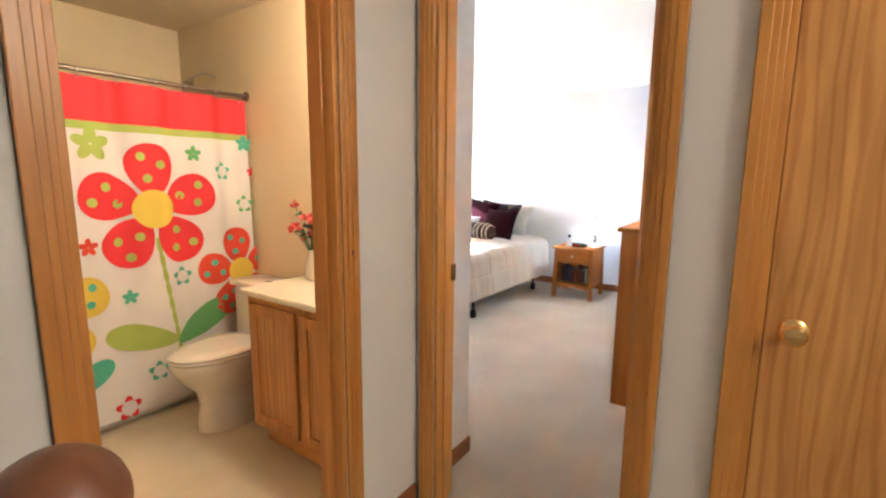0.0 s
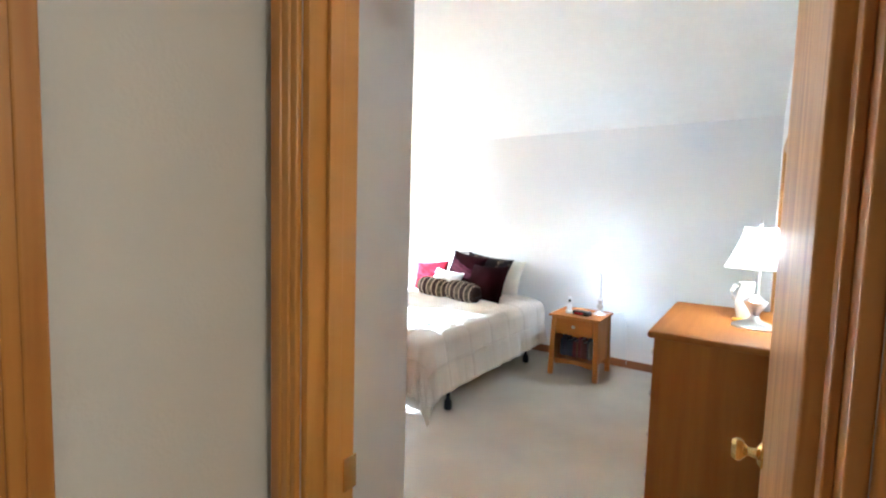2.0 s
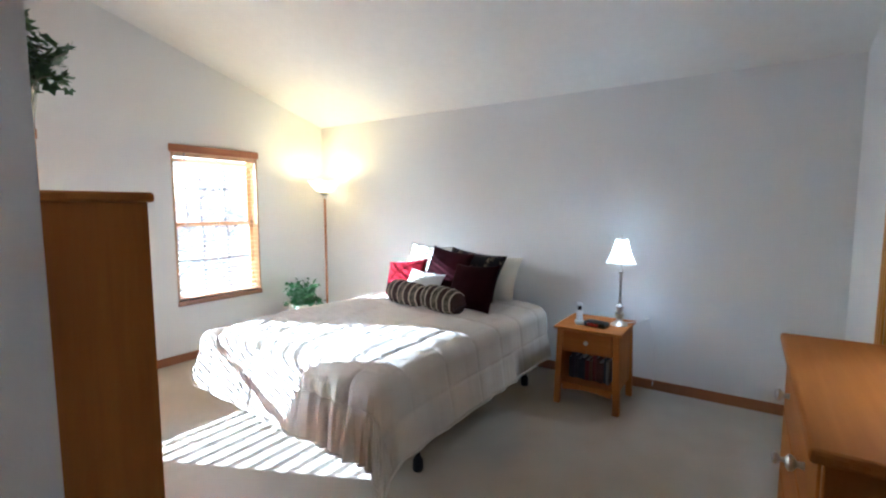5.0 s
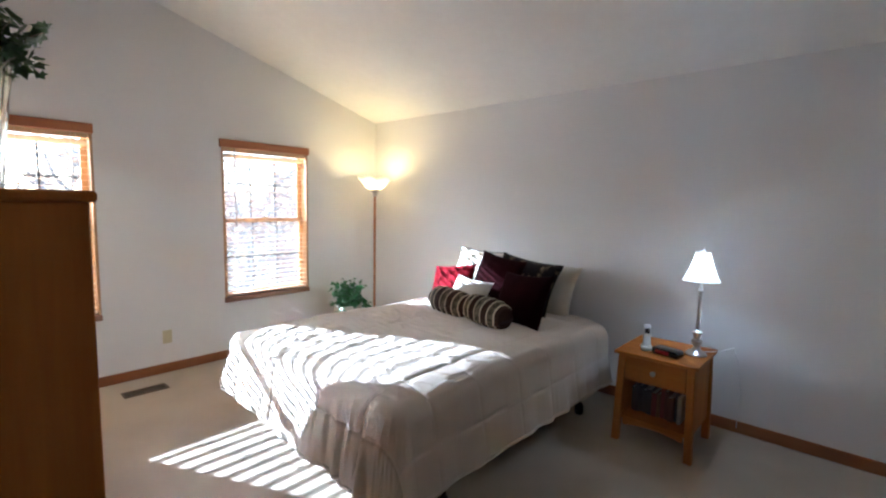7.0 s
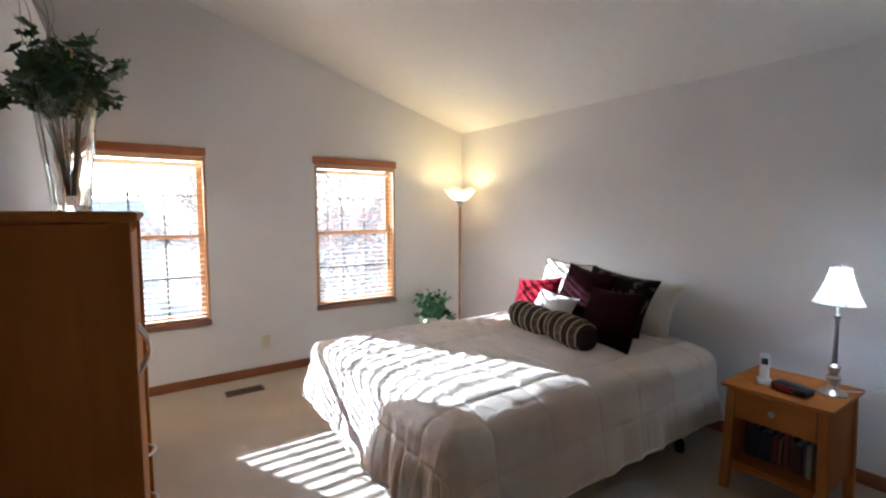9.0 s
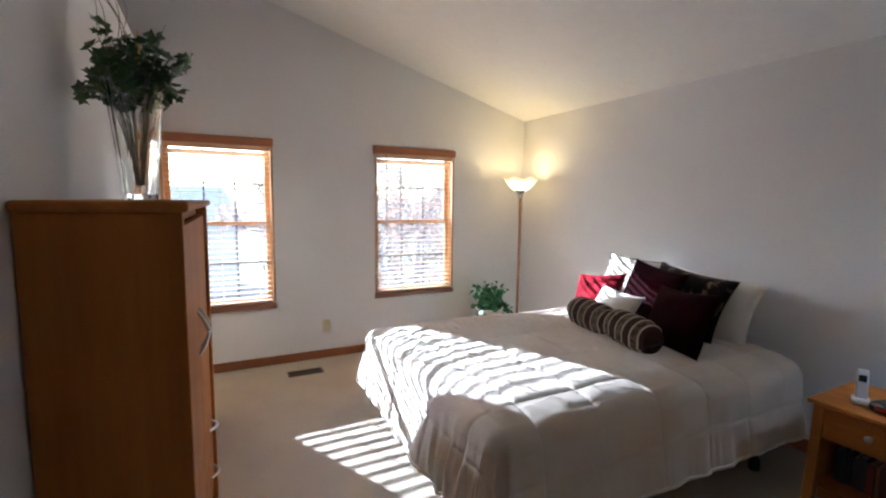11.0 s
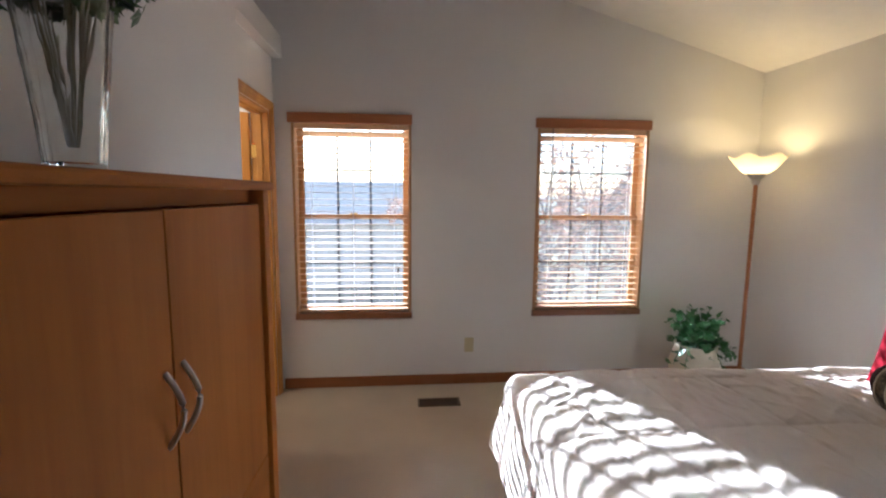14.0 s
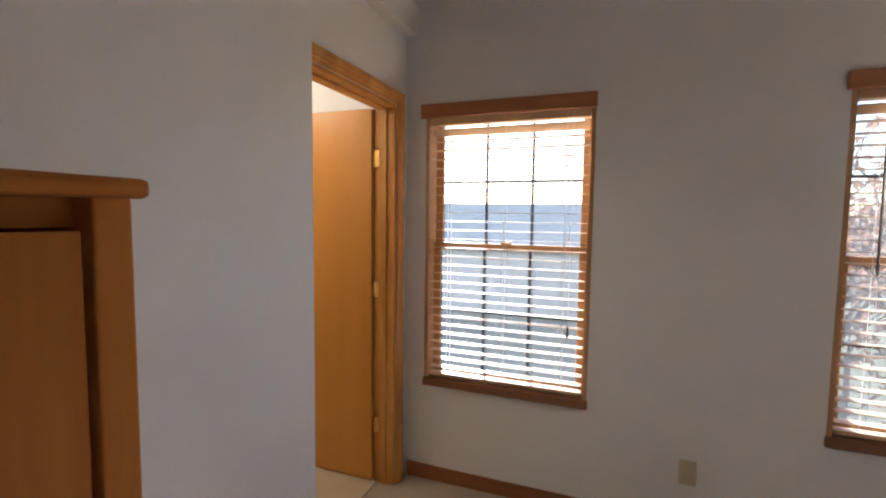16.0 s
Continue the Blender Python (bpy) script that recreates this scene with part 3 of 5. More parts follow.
def vase_with_ivy(at):
    v = thing("vase", "fluted clear crystal vase on the wardrobe", "vase", at=at)
    bm, seg, rows = bmesh.new(), 48, []
    outer = [(0.050, 0.0), (0.051, 0.02), (0.056, 0.09), (0.068, 0.21), (0.080, 0.33), (0.090, 0.41)]
    inner = [(r - 0.007, z) for r, z in outer[1:]][::-1]
    for r, z in outer + inner + [(0.0005, 0.022)]:
        ring = []
        for i in range(seg):
            a = i * math.tau / seg + z * 1.6
            k = 1 + 0.06 * math.cos(8 * a)
            ring.append(bm.verts.new((r * k * math.cos(a), r * k * math.sin(a), z)))
        rows.append(ring)
    for p, q in zip(rows, rows[1:]):
        for i in range(seg):
            bm.faces.new((p[i], p[(i + 1) % seg], q[(i + 1) % seg], q[i]))
    bm.faces.new(rows[0][::-1])
    part("body", bm, M["crystal"], v, smooth=50)
    part("foot", lathe(bmesh.new(), [(0.030, 0.0), (0.050, 0.0005), (0.050, 0.006), (0.030, 0.0062)], seg=40), M["crystal"], v, "thick crystal foot", smooth=True)
    ivy = thing("ivy_arrangement", "dark green artificial ivy with dry curling twigs", "plant", at=at)
    rnd = random.Random(4)
    stems = bmesh.new()
    leaves = []
    for i in range(24):
        a, reach, up = rnd.uniform(0, math.tau), rnd.uniform(0.06, 0.175), rnd.uniform(-0.05, 0.12)
        if i % 6 == 0:
            up, reach = up + 0.10, reach * 0.9
        p0, p1 = Vector((0.01 * math.cos(a), 0.01 * math.sin(a), 0.05)), Vector((0.05 * math.cos(a), 0.05 * math.sin(a), 0.43))
        p2 = Vector((reach * math.cos(a), reach * math.sin(a), 0.37 + up))
        pts = [p0.lerp(p1, s).lerp(p1.lerp(p2, s), s) for s in [k / 8 for k in range(9)]]
        tube(stems, pts, 0.002, 5)
        for p in pts[5:]:
            for k in range(3):
                leaves.append((p + Vector((rnd.gauss(0, 0.024), rnd.gauss(0, 0.024), rnd.gauss(0, 0.022))), rnd.uniform(0.020, 0.042)))
    tagged(part("greenery_stem", stems, M["stem"], ivy), kind="stuff")
    lb = bmesh.new()
    for p, s in leaves:
        ivy_leaf(lb, p, s, rnd)
    tagged(part("foliage", lb, M["leaf"], ivy), kind="stuff")
    tw = bmesh.new()
    for i in range(6):
        a, lean = rnd.uniform(0, math.tau), rnd.uniform(0.04, 0.16)
        pts, ph = [], rnd.uniform(0, 6)
        for k in range(24):
            s = k / 23
            r = 0.02 + lean * s
            pts.append((r * math.cos(a) + 0.03 * s * math.sin(ph + 9 * s), r * math.sin(a) + 0.03 * s * math.cos(ph + 8 * s), 0.36 + 0.36 * s))
        tube(tw, pts, [0.0022 * (1 - 0.7 * k / 23) for k in range(24)], 5)
    tagged(part("dry_twig", tw, M["stem"], ivy, "dry curling brown twigs"), kind="stuff")
    fl = bmesh.new()
    for i in range(5):
        tube(fl, [(0.05 + 0.01 * i, 0.02, 0.44), (0.07 + 0.012 * i, 0.03, 0.50 + 0.01 * i)], [0.007, 0.001], 6)
    part("flower", fl, M["yellow"], ivy, "small yellow silk flower")


def ivy_leaf(bm, p, s, rnd, lobes=5):
    """A lobed leaf, slightly folded along its middle."""
    q = Euler((rnd.uniform(-1.0, 1.0), rnd.uniform(-1.0, 1.0), rnd.uniform(0, 6.28))).to_matrix()
    n = lobes * 2
    c = bm.verts.new(p)
    rim = []
    for i in range(n + 1):
        a = -2.5 + 5.0 * i / n
        r = s * ((1.0 if i % 2 == 0 else 0.62) * (1.15 - 0.12 * abs(a)))
        rim.append(bm.verts.new(p + q @ Vector((r * math.cos(a), r * math.sin(a), 0.22 * s * abs(math.sin(a))))))
    for u, w in zip(rim, rim[1:]):
        bm.faces.new((c, u, w))


vase_with_ivy((-3.38, 3.87, 1.5025))


def dresser():
    d = thing("dresser", "alder chest of drawers with nickel knobs", "dresser")
    x0, x1, y0, y1, top = -1.255, -0.815, 4.345, 5.13, 1.045
    part("side_panel", box((x0, y0, 0.0), (x1, y0 + 0.024, top), 0.003), M["alder_z"], d)
    part("side_panel", box((x0, y1 - 0.024, 0.0), (x1, y1, top), 0.003), M["alder_z"], d)
    part("back_panel", box((x1 - 0.01, y0 + 0.024, 0.06), (x1, y1 - 0.024, top)), M["alder_z"], d)
    tp = box((x0 - 0.022, y0 - 0.022, top), (x1 + 0.005, y1 + 0.022, top + 0.026), 0.008)
    part("top", tp, M["alder_y"], d)
    part("apron", box((x0 + 0.004, y0 + 0.024, 0.06), (x0 + 0.022, y1 - 0.024, 0.115), 0.003), M["alder_y"], d)
    rows, z = 5, 0.12
    h = (top - 0.012 - z) / rows
    for i in range(rows):
        dr = part("drawer_front", box((x0 - 0.004, y0 + 0.027, z + i * h + 0.003), (x0 + 0.016, y1 - 0.027, z + (i + 1) * h - 0.003), 0.004), M["alder_y"], d)
        for y in (y0 + 0.19, y1 - 0.19):
            q = Matrix.Translation((x0 - 0.004, y, z + (i + 0.5) * h)) @ Euler((0, -math.pi / 2, 0)).to_matrix().to_4x4()
            part("knob", lathe(bmesh.new(), [(0.008, 0), (0.006, 0.012), (0.016, 0.02), (0.017, 0.026), (0.011, 0.031), (0.0001, 0.032)], seg=20, m=q), M["nickel"], dr, "round nickel knob", smooth=True)
    return d


dresser()


def table_lamp(name, label, at, base, shade_z, r0, r1, h):
    """Turned metal stem, bell-shaped fabric shade with ribs, and a finial."""
    l = thing(name, label, "lamp", at=at)
    part("base", lathe(bmesh.new(), base, seg=32), M["nickel"], l, "brushed nickel turned base", smooth=True)
    bm, seg, rows = bmesh.new(), 48, []
    for k in range(13):
        s = k / 12
        r = r1 + (r0 - r1) * ((1 - s) ** 1.5)
        rows.append([bm.verts.new((r * (1 - 0.018 * abs(math.sin(3 * a))) * math.cos(a), r * (1 - 0.018 * abs(math.sin(3 * a))) * math.sin(a), shade_z + h * s)) for a in [i * math.tau / seg for i in range(seg)]])
    for p, q in zip(rows, rows[1:]):
        for i in range(seg):
            bm.faces.new((p[i], p[(i + 1) % seg], q[(i + 1) % seg], q[i]))
    sh = part("shade", bm, M["shade"], l, "white fabric bell shade", smooth=80)
    for i in range(6):
        a = i * math.tau / 6
        pts = [((r1 + (r0 - r1) * ((1 - s) ** 1.5) + 0.0015) * math.cos(a), (r1 + (r0 - r1) * ((1 - s) ** 1.5) + 0.0015) * math.sin(a), shade_z + h * s) for s in [k / 8 for k in range(9)]]
        part("rib", tube(bmesh.new(), pts, 0.0022, 6), M["sheet"], sh, smooth=True)
    for r, z in ((r0, shade_z), (r1, shade_z + h)):
        part("trim", tube(bmesh.new(), [(r * math.cos(k * math.tau / 32), r * math.sin(k * math.tau / 32), z) for k in range(33)], 0.003, 6), M["sheet"], sh, smooth=True)
    z = shade_z + h
    part("finial", lathe(bmesh.new(), [(0.003, -0.03), (0.003, 0.008), (0.008, 0.012), (0.006, 0.02), (0.0001, 0.034)], (0, 0, z), 16), M["nickel"], l, smooth=True)
    sp = bmesh.new()
    for k in range(3):
        a = k * math.tau / 3
        tube(sp, [(0, 0, z - 0.012), (r1 * math.cos(a), r1 * math.sin(a), z - 0.004)], 0.0018, 5)
    part("spider", sp, M["nickel"], l)
    return l


TALL = [(0.062, 0), (0.062, 0.008), (0.044, 0.022), (0.026, 0.032), (0.018, 0.05), (0.030, 0.075), (0.034, 0.09), (0.016, 0.10), (0.024, 0.13), (0.030, 0.145), (0.012, 0.16), (0.0105, 0.20), (0.0085, 0.39), (0.016, 0.40), (0.018, 0.41), (0.010, 0.42), (0.010, 0.47), (0.005, 0.50), (0.004, 0.66), (0.0001, 0.665)]
SHORT = [(0.080, 0), (0.080, 0.008), (0.055, 0.02), (0.024, 0.032), (0.014, 0.05), (0.026, 0.075), (0.042, 0.10), (0.044, 0.108), (0.016, 0.13), (0.010, 0.14), (0.008, 0.21), (0.012, 0.22), (0.010, 0.25), (0.004, 0.27), (0.003, 0.40), (0.0001, 0.405)]
table_lamp("table_lamp", "brushed nickel candlestick lamp lit on the nightstand", (-2.15, 6.955, 0.568), TALL, 0.47, 0.106, 0.044, 0.180)
table_lamp("table_lamp", "small nickel lamp lit on the dresser", (-0.935, 4.69, 1.071), SHORT, 0.245, 0.118, 0.055, 0.165)


def pitcher(at):
    p = thing("pitcher", "cream ceramic pitcher painted with a bird", "pitcher", at=at)
    part("body", lathe(bmesh.new(), [(0.030, 0), (0.035, 0.01), (0.044, 0.05), (0.045, 0.08), (0.036, 0.125), (0.030, 0.145), (0.036, 0.168), (0.031, 0.166), (0.026, 0.146), (0.024, 0.12)], seg=32), M["ceramic"], p, smooth=True)
    pts = [(-0.030, 0, 0.15), (-0.050, 0, 0.148), (-0.060, 0, 0.125), (-0.052, 0, 0.095), (-0.039, 0, 0.085)]
    part("handle", tube(bmesh.new(), pts, 0.007, 8), M["ceramic"], p, smooth=True)
    part("bird_foot", box((-0.05, -0.055, 0.0), (-0.01, -0.035, 0.016), 0.006), M["yellow"], p, "yellow glazed foot")


pitcher((-0.965, 4.83, 1.071))


def nightstand():
    n = thing("nightstand", "small alder nightstand with one drawer and open shelf", "nightstand")
    x0, x1, y0, y1, top = -2.54, -2.09, 6.70, 7.16, 0.545
    part("top", box((x0 - 0.022, y0 - 0.025, top), (x1 + 0.022, y1 + 0.01, top + 0.022), 0.006), M["alder_x"], n)
    for x in (x0, x1 - 0.045):
        for y in (y0, y1 - 0.045):
            lg = bmesh.new()
            bx(lg, (x, y, 0.0), (x + 0.045, y + 0.045, top), 0.004)
            for v in lg.verts:
                k = max(0.0, 0.16 - v.co.z) / 0.16
                v.co.x += k * (-0.016 if x == x0 else 0.016)
                v.co.y += k * (-0.014 if y == y0 else 0.0)
            part("leg", lg, M["alder_z"], n)
    for x in (x0 + 0.006, x1 - 0.024):
        part("side_panel", box((x, y0 + 0.045, 0.11), (x + 0.018, y1 - 0.045, top)), M["alder_z"], n)
    part("back_panel", box((x0 + 0.045, y1 - 0.02, 0.11), (x1 - 0.045, y1 - 0.01, top)), M["alder_x"], n)
    part("shelf", box((x0 + 0.024, y0 + 0.012, 0.115), (x1 - 0.024, y1 - 0.02, 0.133)), M["alder_x"], n)
    part("divider", box((x0 + 0.024, y0 + 0.012, 0.378), (x1 - 0.024, y1 - 0.02, 0.392)), M["alder_x"], n)
    ap = bmesh.new()
    for i in range(12):
        a, b = x0 + 0.045 + (x1 - x0 - 0.09) * i / 12, x0 + 0.045 + (x1 - x0 - 0.09) * (i + 1) / 12
        lift = 0.075 + 0.022 * math.sin(math.pi * (i + 0.5) / 12)
        bx(ap, (a, y0 + 0.006, lift), (b, y0 + 0.022, 0.115))
    part("apron", ap, M["alder_x"], n)
    dr = part("drawer_front", box((x0 + 0.047, y0 - 0.004, 0.396), (x1 - 0.047, y0 + 0.016, 0.538), 0.004), M["alder_x"], n)
    q = Matrix.Translation(((x0 + x1) / 2, y0 - 0.004, 0.468)) @ Euler((math.pi / 2, 0, 0)).to_matrix().to_4x4()
    part("knob", lathe(bmesh.new(), [(0.008, 0), (0.006, 0.012), (0.015, 0.02), (0.016, 0.026), (0.010, 0.031), (0.0001, 0.032)], seg=20, m=q), M["nickel"], dr, "round nickel knob", smooth=True)
    rnd, x = random.Random(7), x0 + 0.05
    while x < x1 - 0.09:
        w, h, dp = rnd.uniform(0.014, 0.034), rnd.uniform(0.15, 0.215), rnd.uniform(0.11, 0.15)
        cov = rnd.choice(BOOKS)
        b = thing("book", "upright %s book on the nightstand shelf" % ("thick" if w > 0.025 else "thin"), "book", "books in the nightstand")
        y = y0 + 0.12 + rnd.uniform(0, 0.03)
        part("cover", boxes(((x, y, 0.1335), (x + 0.002, y + dp, 0.1335 + h)), ((x + w - 0.002, y, 0.1335), (x + w, y + dp, 0.1335 + h)), ((x + 0.002, y, 0.1335), (x + w - 0.002, y + 0.002, 0.1335 + h))), cov, b)
        part("pages", box((x + 0.0022, y + 0.0022, 0.136), (x + w - 0.0022, y + dp - 0.004, 0.1335 + h - 0.004)), M["white_cloth"], b)
        x += w + rnd.uniform(0.001, 0.006)


nightstand()
ph = thing("cordless_phone", "white cordless phone standing in its charger", "phone", at=(-2.41, 6.83, 0.568))
ph.rotation_euler = (0, 0, radians(25))
part("cradle", box((-0.035, -0.04, 0), (0.035, 0.045, 0.026), 0.010), M["plastic_white"], ph)
hb = bmesh.new()
bx(hb, (-0.023, -0.012, 0.0), (0.023, 0.014, 0.145), 0.010, Matrix.Translation((0, 0.005, 0.016)) @ Euler((radians(-14), 0, 0)).to_matrix().to_4x4())
hs = part("handset", hb, M["plastic_white"], ph)
sb = bmesh.new()
bx(sb, (-0.015, -0.0135, 0.085), (0.015, -0.011, 0.118), 0.0, Matrix.Translation((0, 0.005, 0.016)) @ Euler((radians(-14), 0, 0)).to_matrix().to_4x4())
part("display", sb, M["plastic_black"], hs, "dark display")
ck = thing("clock_radio", "low black clock radio on the nightstand", "clock", at=(-2.275, 6.80, 0.568))
ck.rotation_euler = (0, 0, radians(-12))
kb = bmesh.new()
bx(kb, (-0.085, -0.045, 0), (0.085, 0.05, 0.045), 0.016)
part("body", kb, M["plastic_black"], ck, smooth=True)
part("display", box((-0.055, -0.0465, 0.012), (0.03, -0.044, 0.034)), M["red_glow"], ck, "dark red display")
cd = tube(bmesh.new(), [(-2.13, 7.02, 0.572), (-2.05, 7.10, 0.575), (-2.0, 7.28, 0.57), (-1.965, 7.34, 0.42), (-1.95, 7.352, 0.2), (-1.96, 7.345, 0.005)], 0.003, 6)
solid("power_cord", cd, M["plastic_white"], "thin white lamp cord hanging behind the nightstand", "cord", smooth=True)


# bed
def bed():
    b = thing("bed", "queen bed on a black metal frame under a beige comforter", "bed")
    x0, x1, y0, y1 = -4.40, -2.92, 5.12, 7.22
    part("box_spring", box((x0 + 0.01, y0 + 0.01, 0.19), (x1 - 0.01, y1, 0.38), 0.03), M["mattress"], b)
    part("mattress", box((x0, y0, 0.38), (x1, y1, 0.565), 0.05), M["sheet"], b)
    for x in (x0 - 0.012, x1 - 0.02):
        part("side_rail", boxes(((x, y0, 0.155), (x + 0.032, y1, 0.185)), bevel=0.003), M["black_metal"], b, "black steel side rail")
    for y in (y0 + 0.02, (y0 + y1) / 2, y1 - 0.06):
        part("cross_rail", box((x0 + 0.02, y, 0.15), (x1 - 0.02, y + 0.03, 0.185), 0.003), M["black_metal"], b, "black steel cross rail")
    for x in (x0 + 0.1, x1 + 0.05):
        for y in (y0 + 0.26, y1 - 0.35):
            lg = part("leg", lathe(bmesh.new(), [(0.014, 0.05), (0.014, 0.155)], (x, y, 0), 12), M["black_metal"], b, "black steel leg", smooth=True)
            part("caster", lathe(bmesh.new(), [(0.026, 0.0), (0.032, 0.012), (0.030, 0.03), (0.012, 0.055)], (x, y, 0), 16), M["black_metal"], lg, "black round glide", smooth=True)
    part("outrigger", boxes(((x1 - 0.01, y0 + 0.25, 0.155), (x1 + 0.06, y0 + 0.27, 0.175)), ((x1 - 0.01, y1 - 0.36, 0.155), (x1 + 0.06, y1 - 0.34, 0.175))), M["black_metal"], b)


def comforter():
    """Quilted cloth laid over the mattress; it rounds the edges and hangs at both sides and the foot."""
    x0, x1, y0, y1 = -4.42, -2.905, 5.10, 7.16
    nu, nv = 300, 380
    left, right, foot = 0.36, 0.47, 0.46
    us = [x0 - left + (x1 - x0 + left + right) * i / nu for i in range(nu + 1)]
    vs = [y0 - foot + (y1 - y0 + foot) * j / nv for j in range(nv + 1)]
    seams = [y0 - 0.20 + 0.345 * k for k in range(8)]
    verts = []
    for v in vs:
        for u in us:
            cx, cy = min(max(u, x0), x1), min(max(v, y0), y1)
            dx, dy = u - cx, v - cy
            r = math.hypot(dx, dy)
            across = (cx - x0) / (x1 - x0)
            top = 0.632 - 0.03 * max(0.0, cy - y0 - 0.6) / (y1 - y0 - 0.6)
            if dy < 0:
                r *= 0.86 + 0.14 * min(1.0, across / 0.75)
            if dx < 0 and dy < 0:
                r *= 1 - 0.30 * min(-dx, -dy) / 0.38
            g = min(abs(v - s) for s in seams)
            gu = min(abs(u + 3.64 - s) for s in (-0.20, 0.25, -0.65, 0.62, 1.0))
            puff = 0.009 * (1 - math.exp(-min(g, gu) / 0.007)) + 0.004 * (1 - math.exp(-g / 0.06)) + 0.003 * (1 - math.exp(-gu / 0.06))
            n = noise.noise((u * 2.3, v * 2.3, 0.3)) * 0.009 + noise.noise((u * 6, v * 9, 4.0)) * 0.003 + noise.noise((u * 20, v * 20, 9.0)) * 0.0015 + noise.noise((u * 11 + v * 4, v * 26, 3.0)) * (0.002 + 0.0045 * min(1.0, max(0.0, (-3.3 - u) / 0.7)))
            rip = abs(noise.noise((u * 5 + v * 3, v * 7 - u * 2, 7.0)))
            n += (0.004 + 0.008 * min(1.0, max(0.0, (-3.3 - u) / 0.7))) * (1 - min(1, rip / 0.12)) * (0.35 + 0.65 * max(0, noise.noise((u * 1.5, v * 1.5, 2.0)) + 0.3))
            if r > 0:
                n = noise.noise((u * 2.3, v * 2.3, 0.3)) * 0.012 + noise.noise((u * 6, v * 6, 4.0)) * 0.006
            if r < 1e-6:
                edge = min(u - x0, x1 - u, v - y0)
                sag = -0.030 * math.exp(-edge / 0.10)
                verts.append((u, v, top + sag + puff + n))
                continue
            ox, oy = dx / math.hypot(dx, dy), dy / math.hypot(dx, dy)
            R = 0.085
            arc = R * math.pi / 2
            if r < arc:
                a = r / R
                out, down = R * math.sin(a), R * (1 - math.cos(a))
                nx, nz = math.sin(a), math.cos(a)
            else:
                out, down = R + (0.14 + 0.18 * max(0.0, 0.3 - across)) * (r - arc), R + (r - arc) * 0.985
                nx, nz = 1.0, 0.1
            hang = max(0.0, r - 0.06)
            turn = math.atan2(abs(dx), -dy) if dy < 0 else math.pi / 2
            bend = 0.30 * turn + max(0.0, v - y0)
            along = x1 + bend if dx > 0 else x0 - bend if dx < 0 else u
            gather = math.exp(-((along - x1 + 0.12) / 0.30) ** 2)
            broad = 0.020 + 0.030 * gather
            crease = noise.noise((along * 15, hang * 2.2, 5.0)) + 0.5 * noise.noise((along * 34, hang * 3.0, 8.0))
            fold = hang * (broad * math.sin(along * 22 + 2.0 * math.sin(along * 5)) + (0.012 + 0.17 * gather) * crease)
            if dx < 0:
                fold *= 0.35
            k = puff + n * 1.1 + fold
            verts.append((cx + ox * (out + k * nx), cy + oy * (out + k * nx), max(FLOOR + 0.012, top - 0.030 - down + k * nz)))
    w = nu + 1
    faces = [(j * w + i, j * w + i + 1, (j + 1) * w + i + 1, (j + 1) * w + i) for j in range(nv) for i in range(nu)]
    me = bpy.data.meshes.new("comforter")
    me.from_pydata(verts, [], faces)
    me.materials.append(M["comforter"])
    me.polygons.foreach_set("use_smooth", [True] * len(me.polygons))
    cf = thing("comforter", "rumpled beige quilted comforter spread over the bed", "comforter")
    ob = new("quilt", me)
    ob.parent = cf
    md = ob.modifiers.new("thickness", "SOLIDIFY")
    md.thickness, md.offset = 0.014, -1
    rim = [j * w for j in range(nv, -1, -1)] + list(range(1, w)) + [j * w + nu for j in range(1, nv + 1)]
    bm = tube(bmesh.new(), [Vector(verts[k]) + Vector((0, 0, 0.004)) for k in rim], 0.009, 6)
    hem = new("hem", mesh_of("hem", bm, M["comforter"], 80))
    hem.parent = cf
    return cf


bed()
comforter()


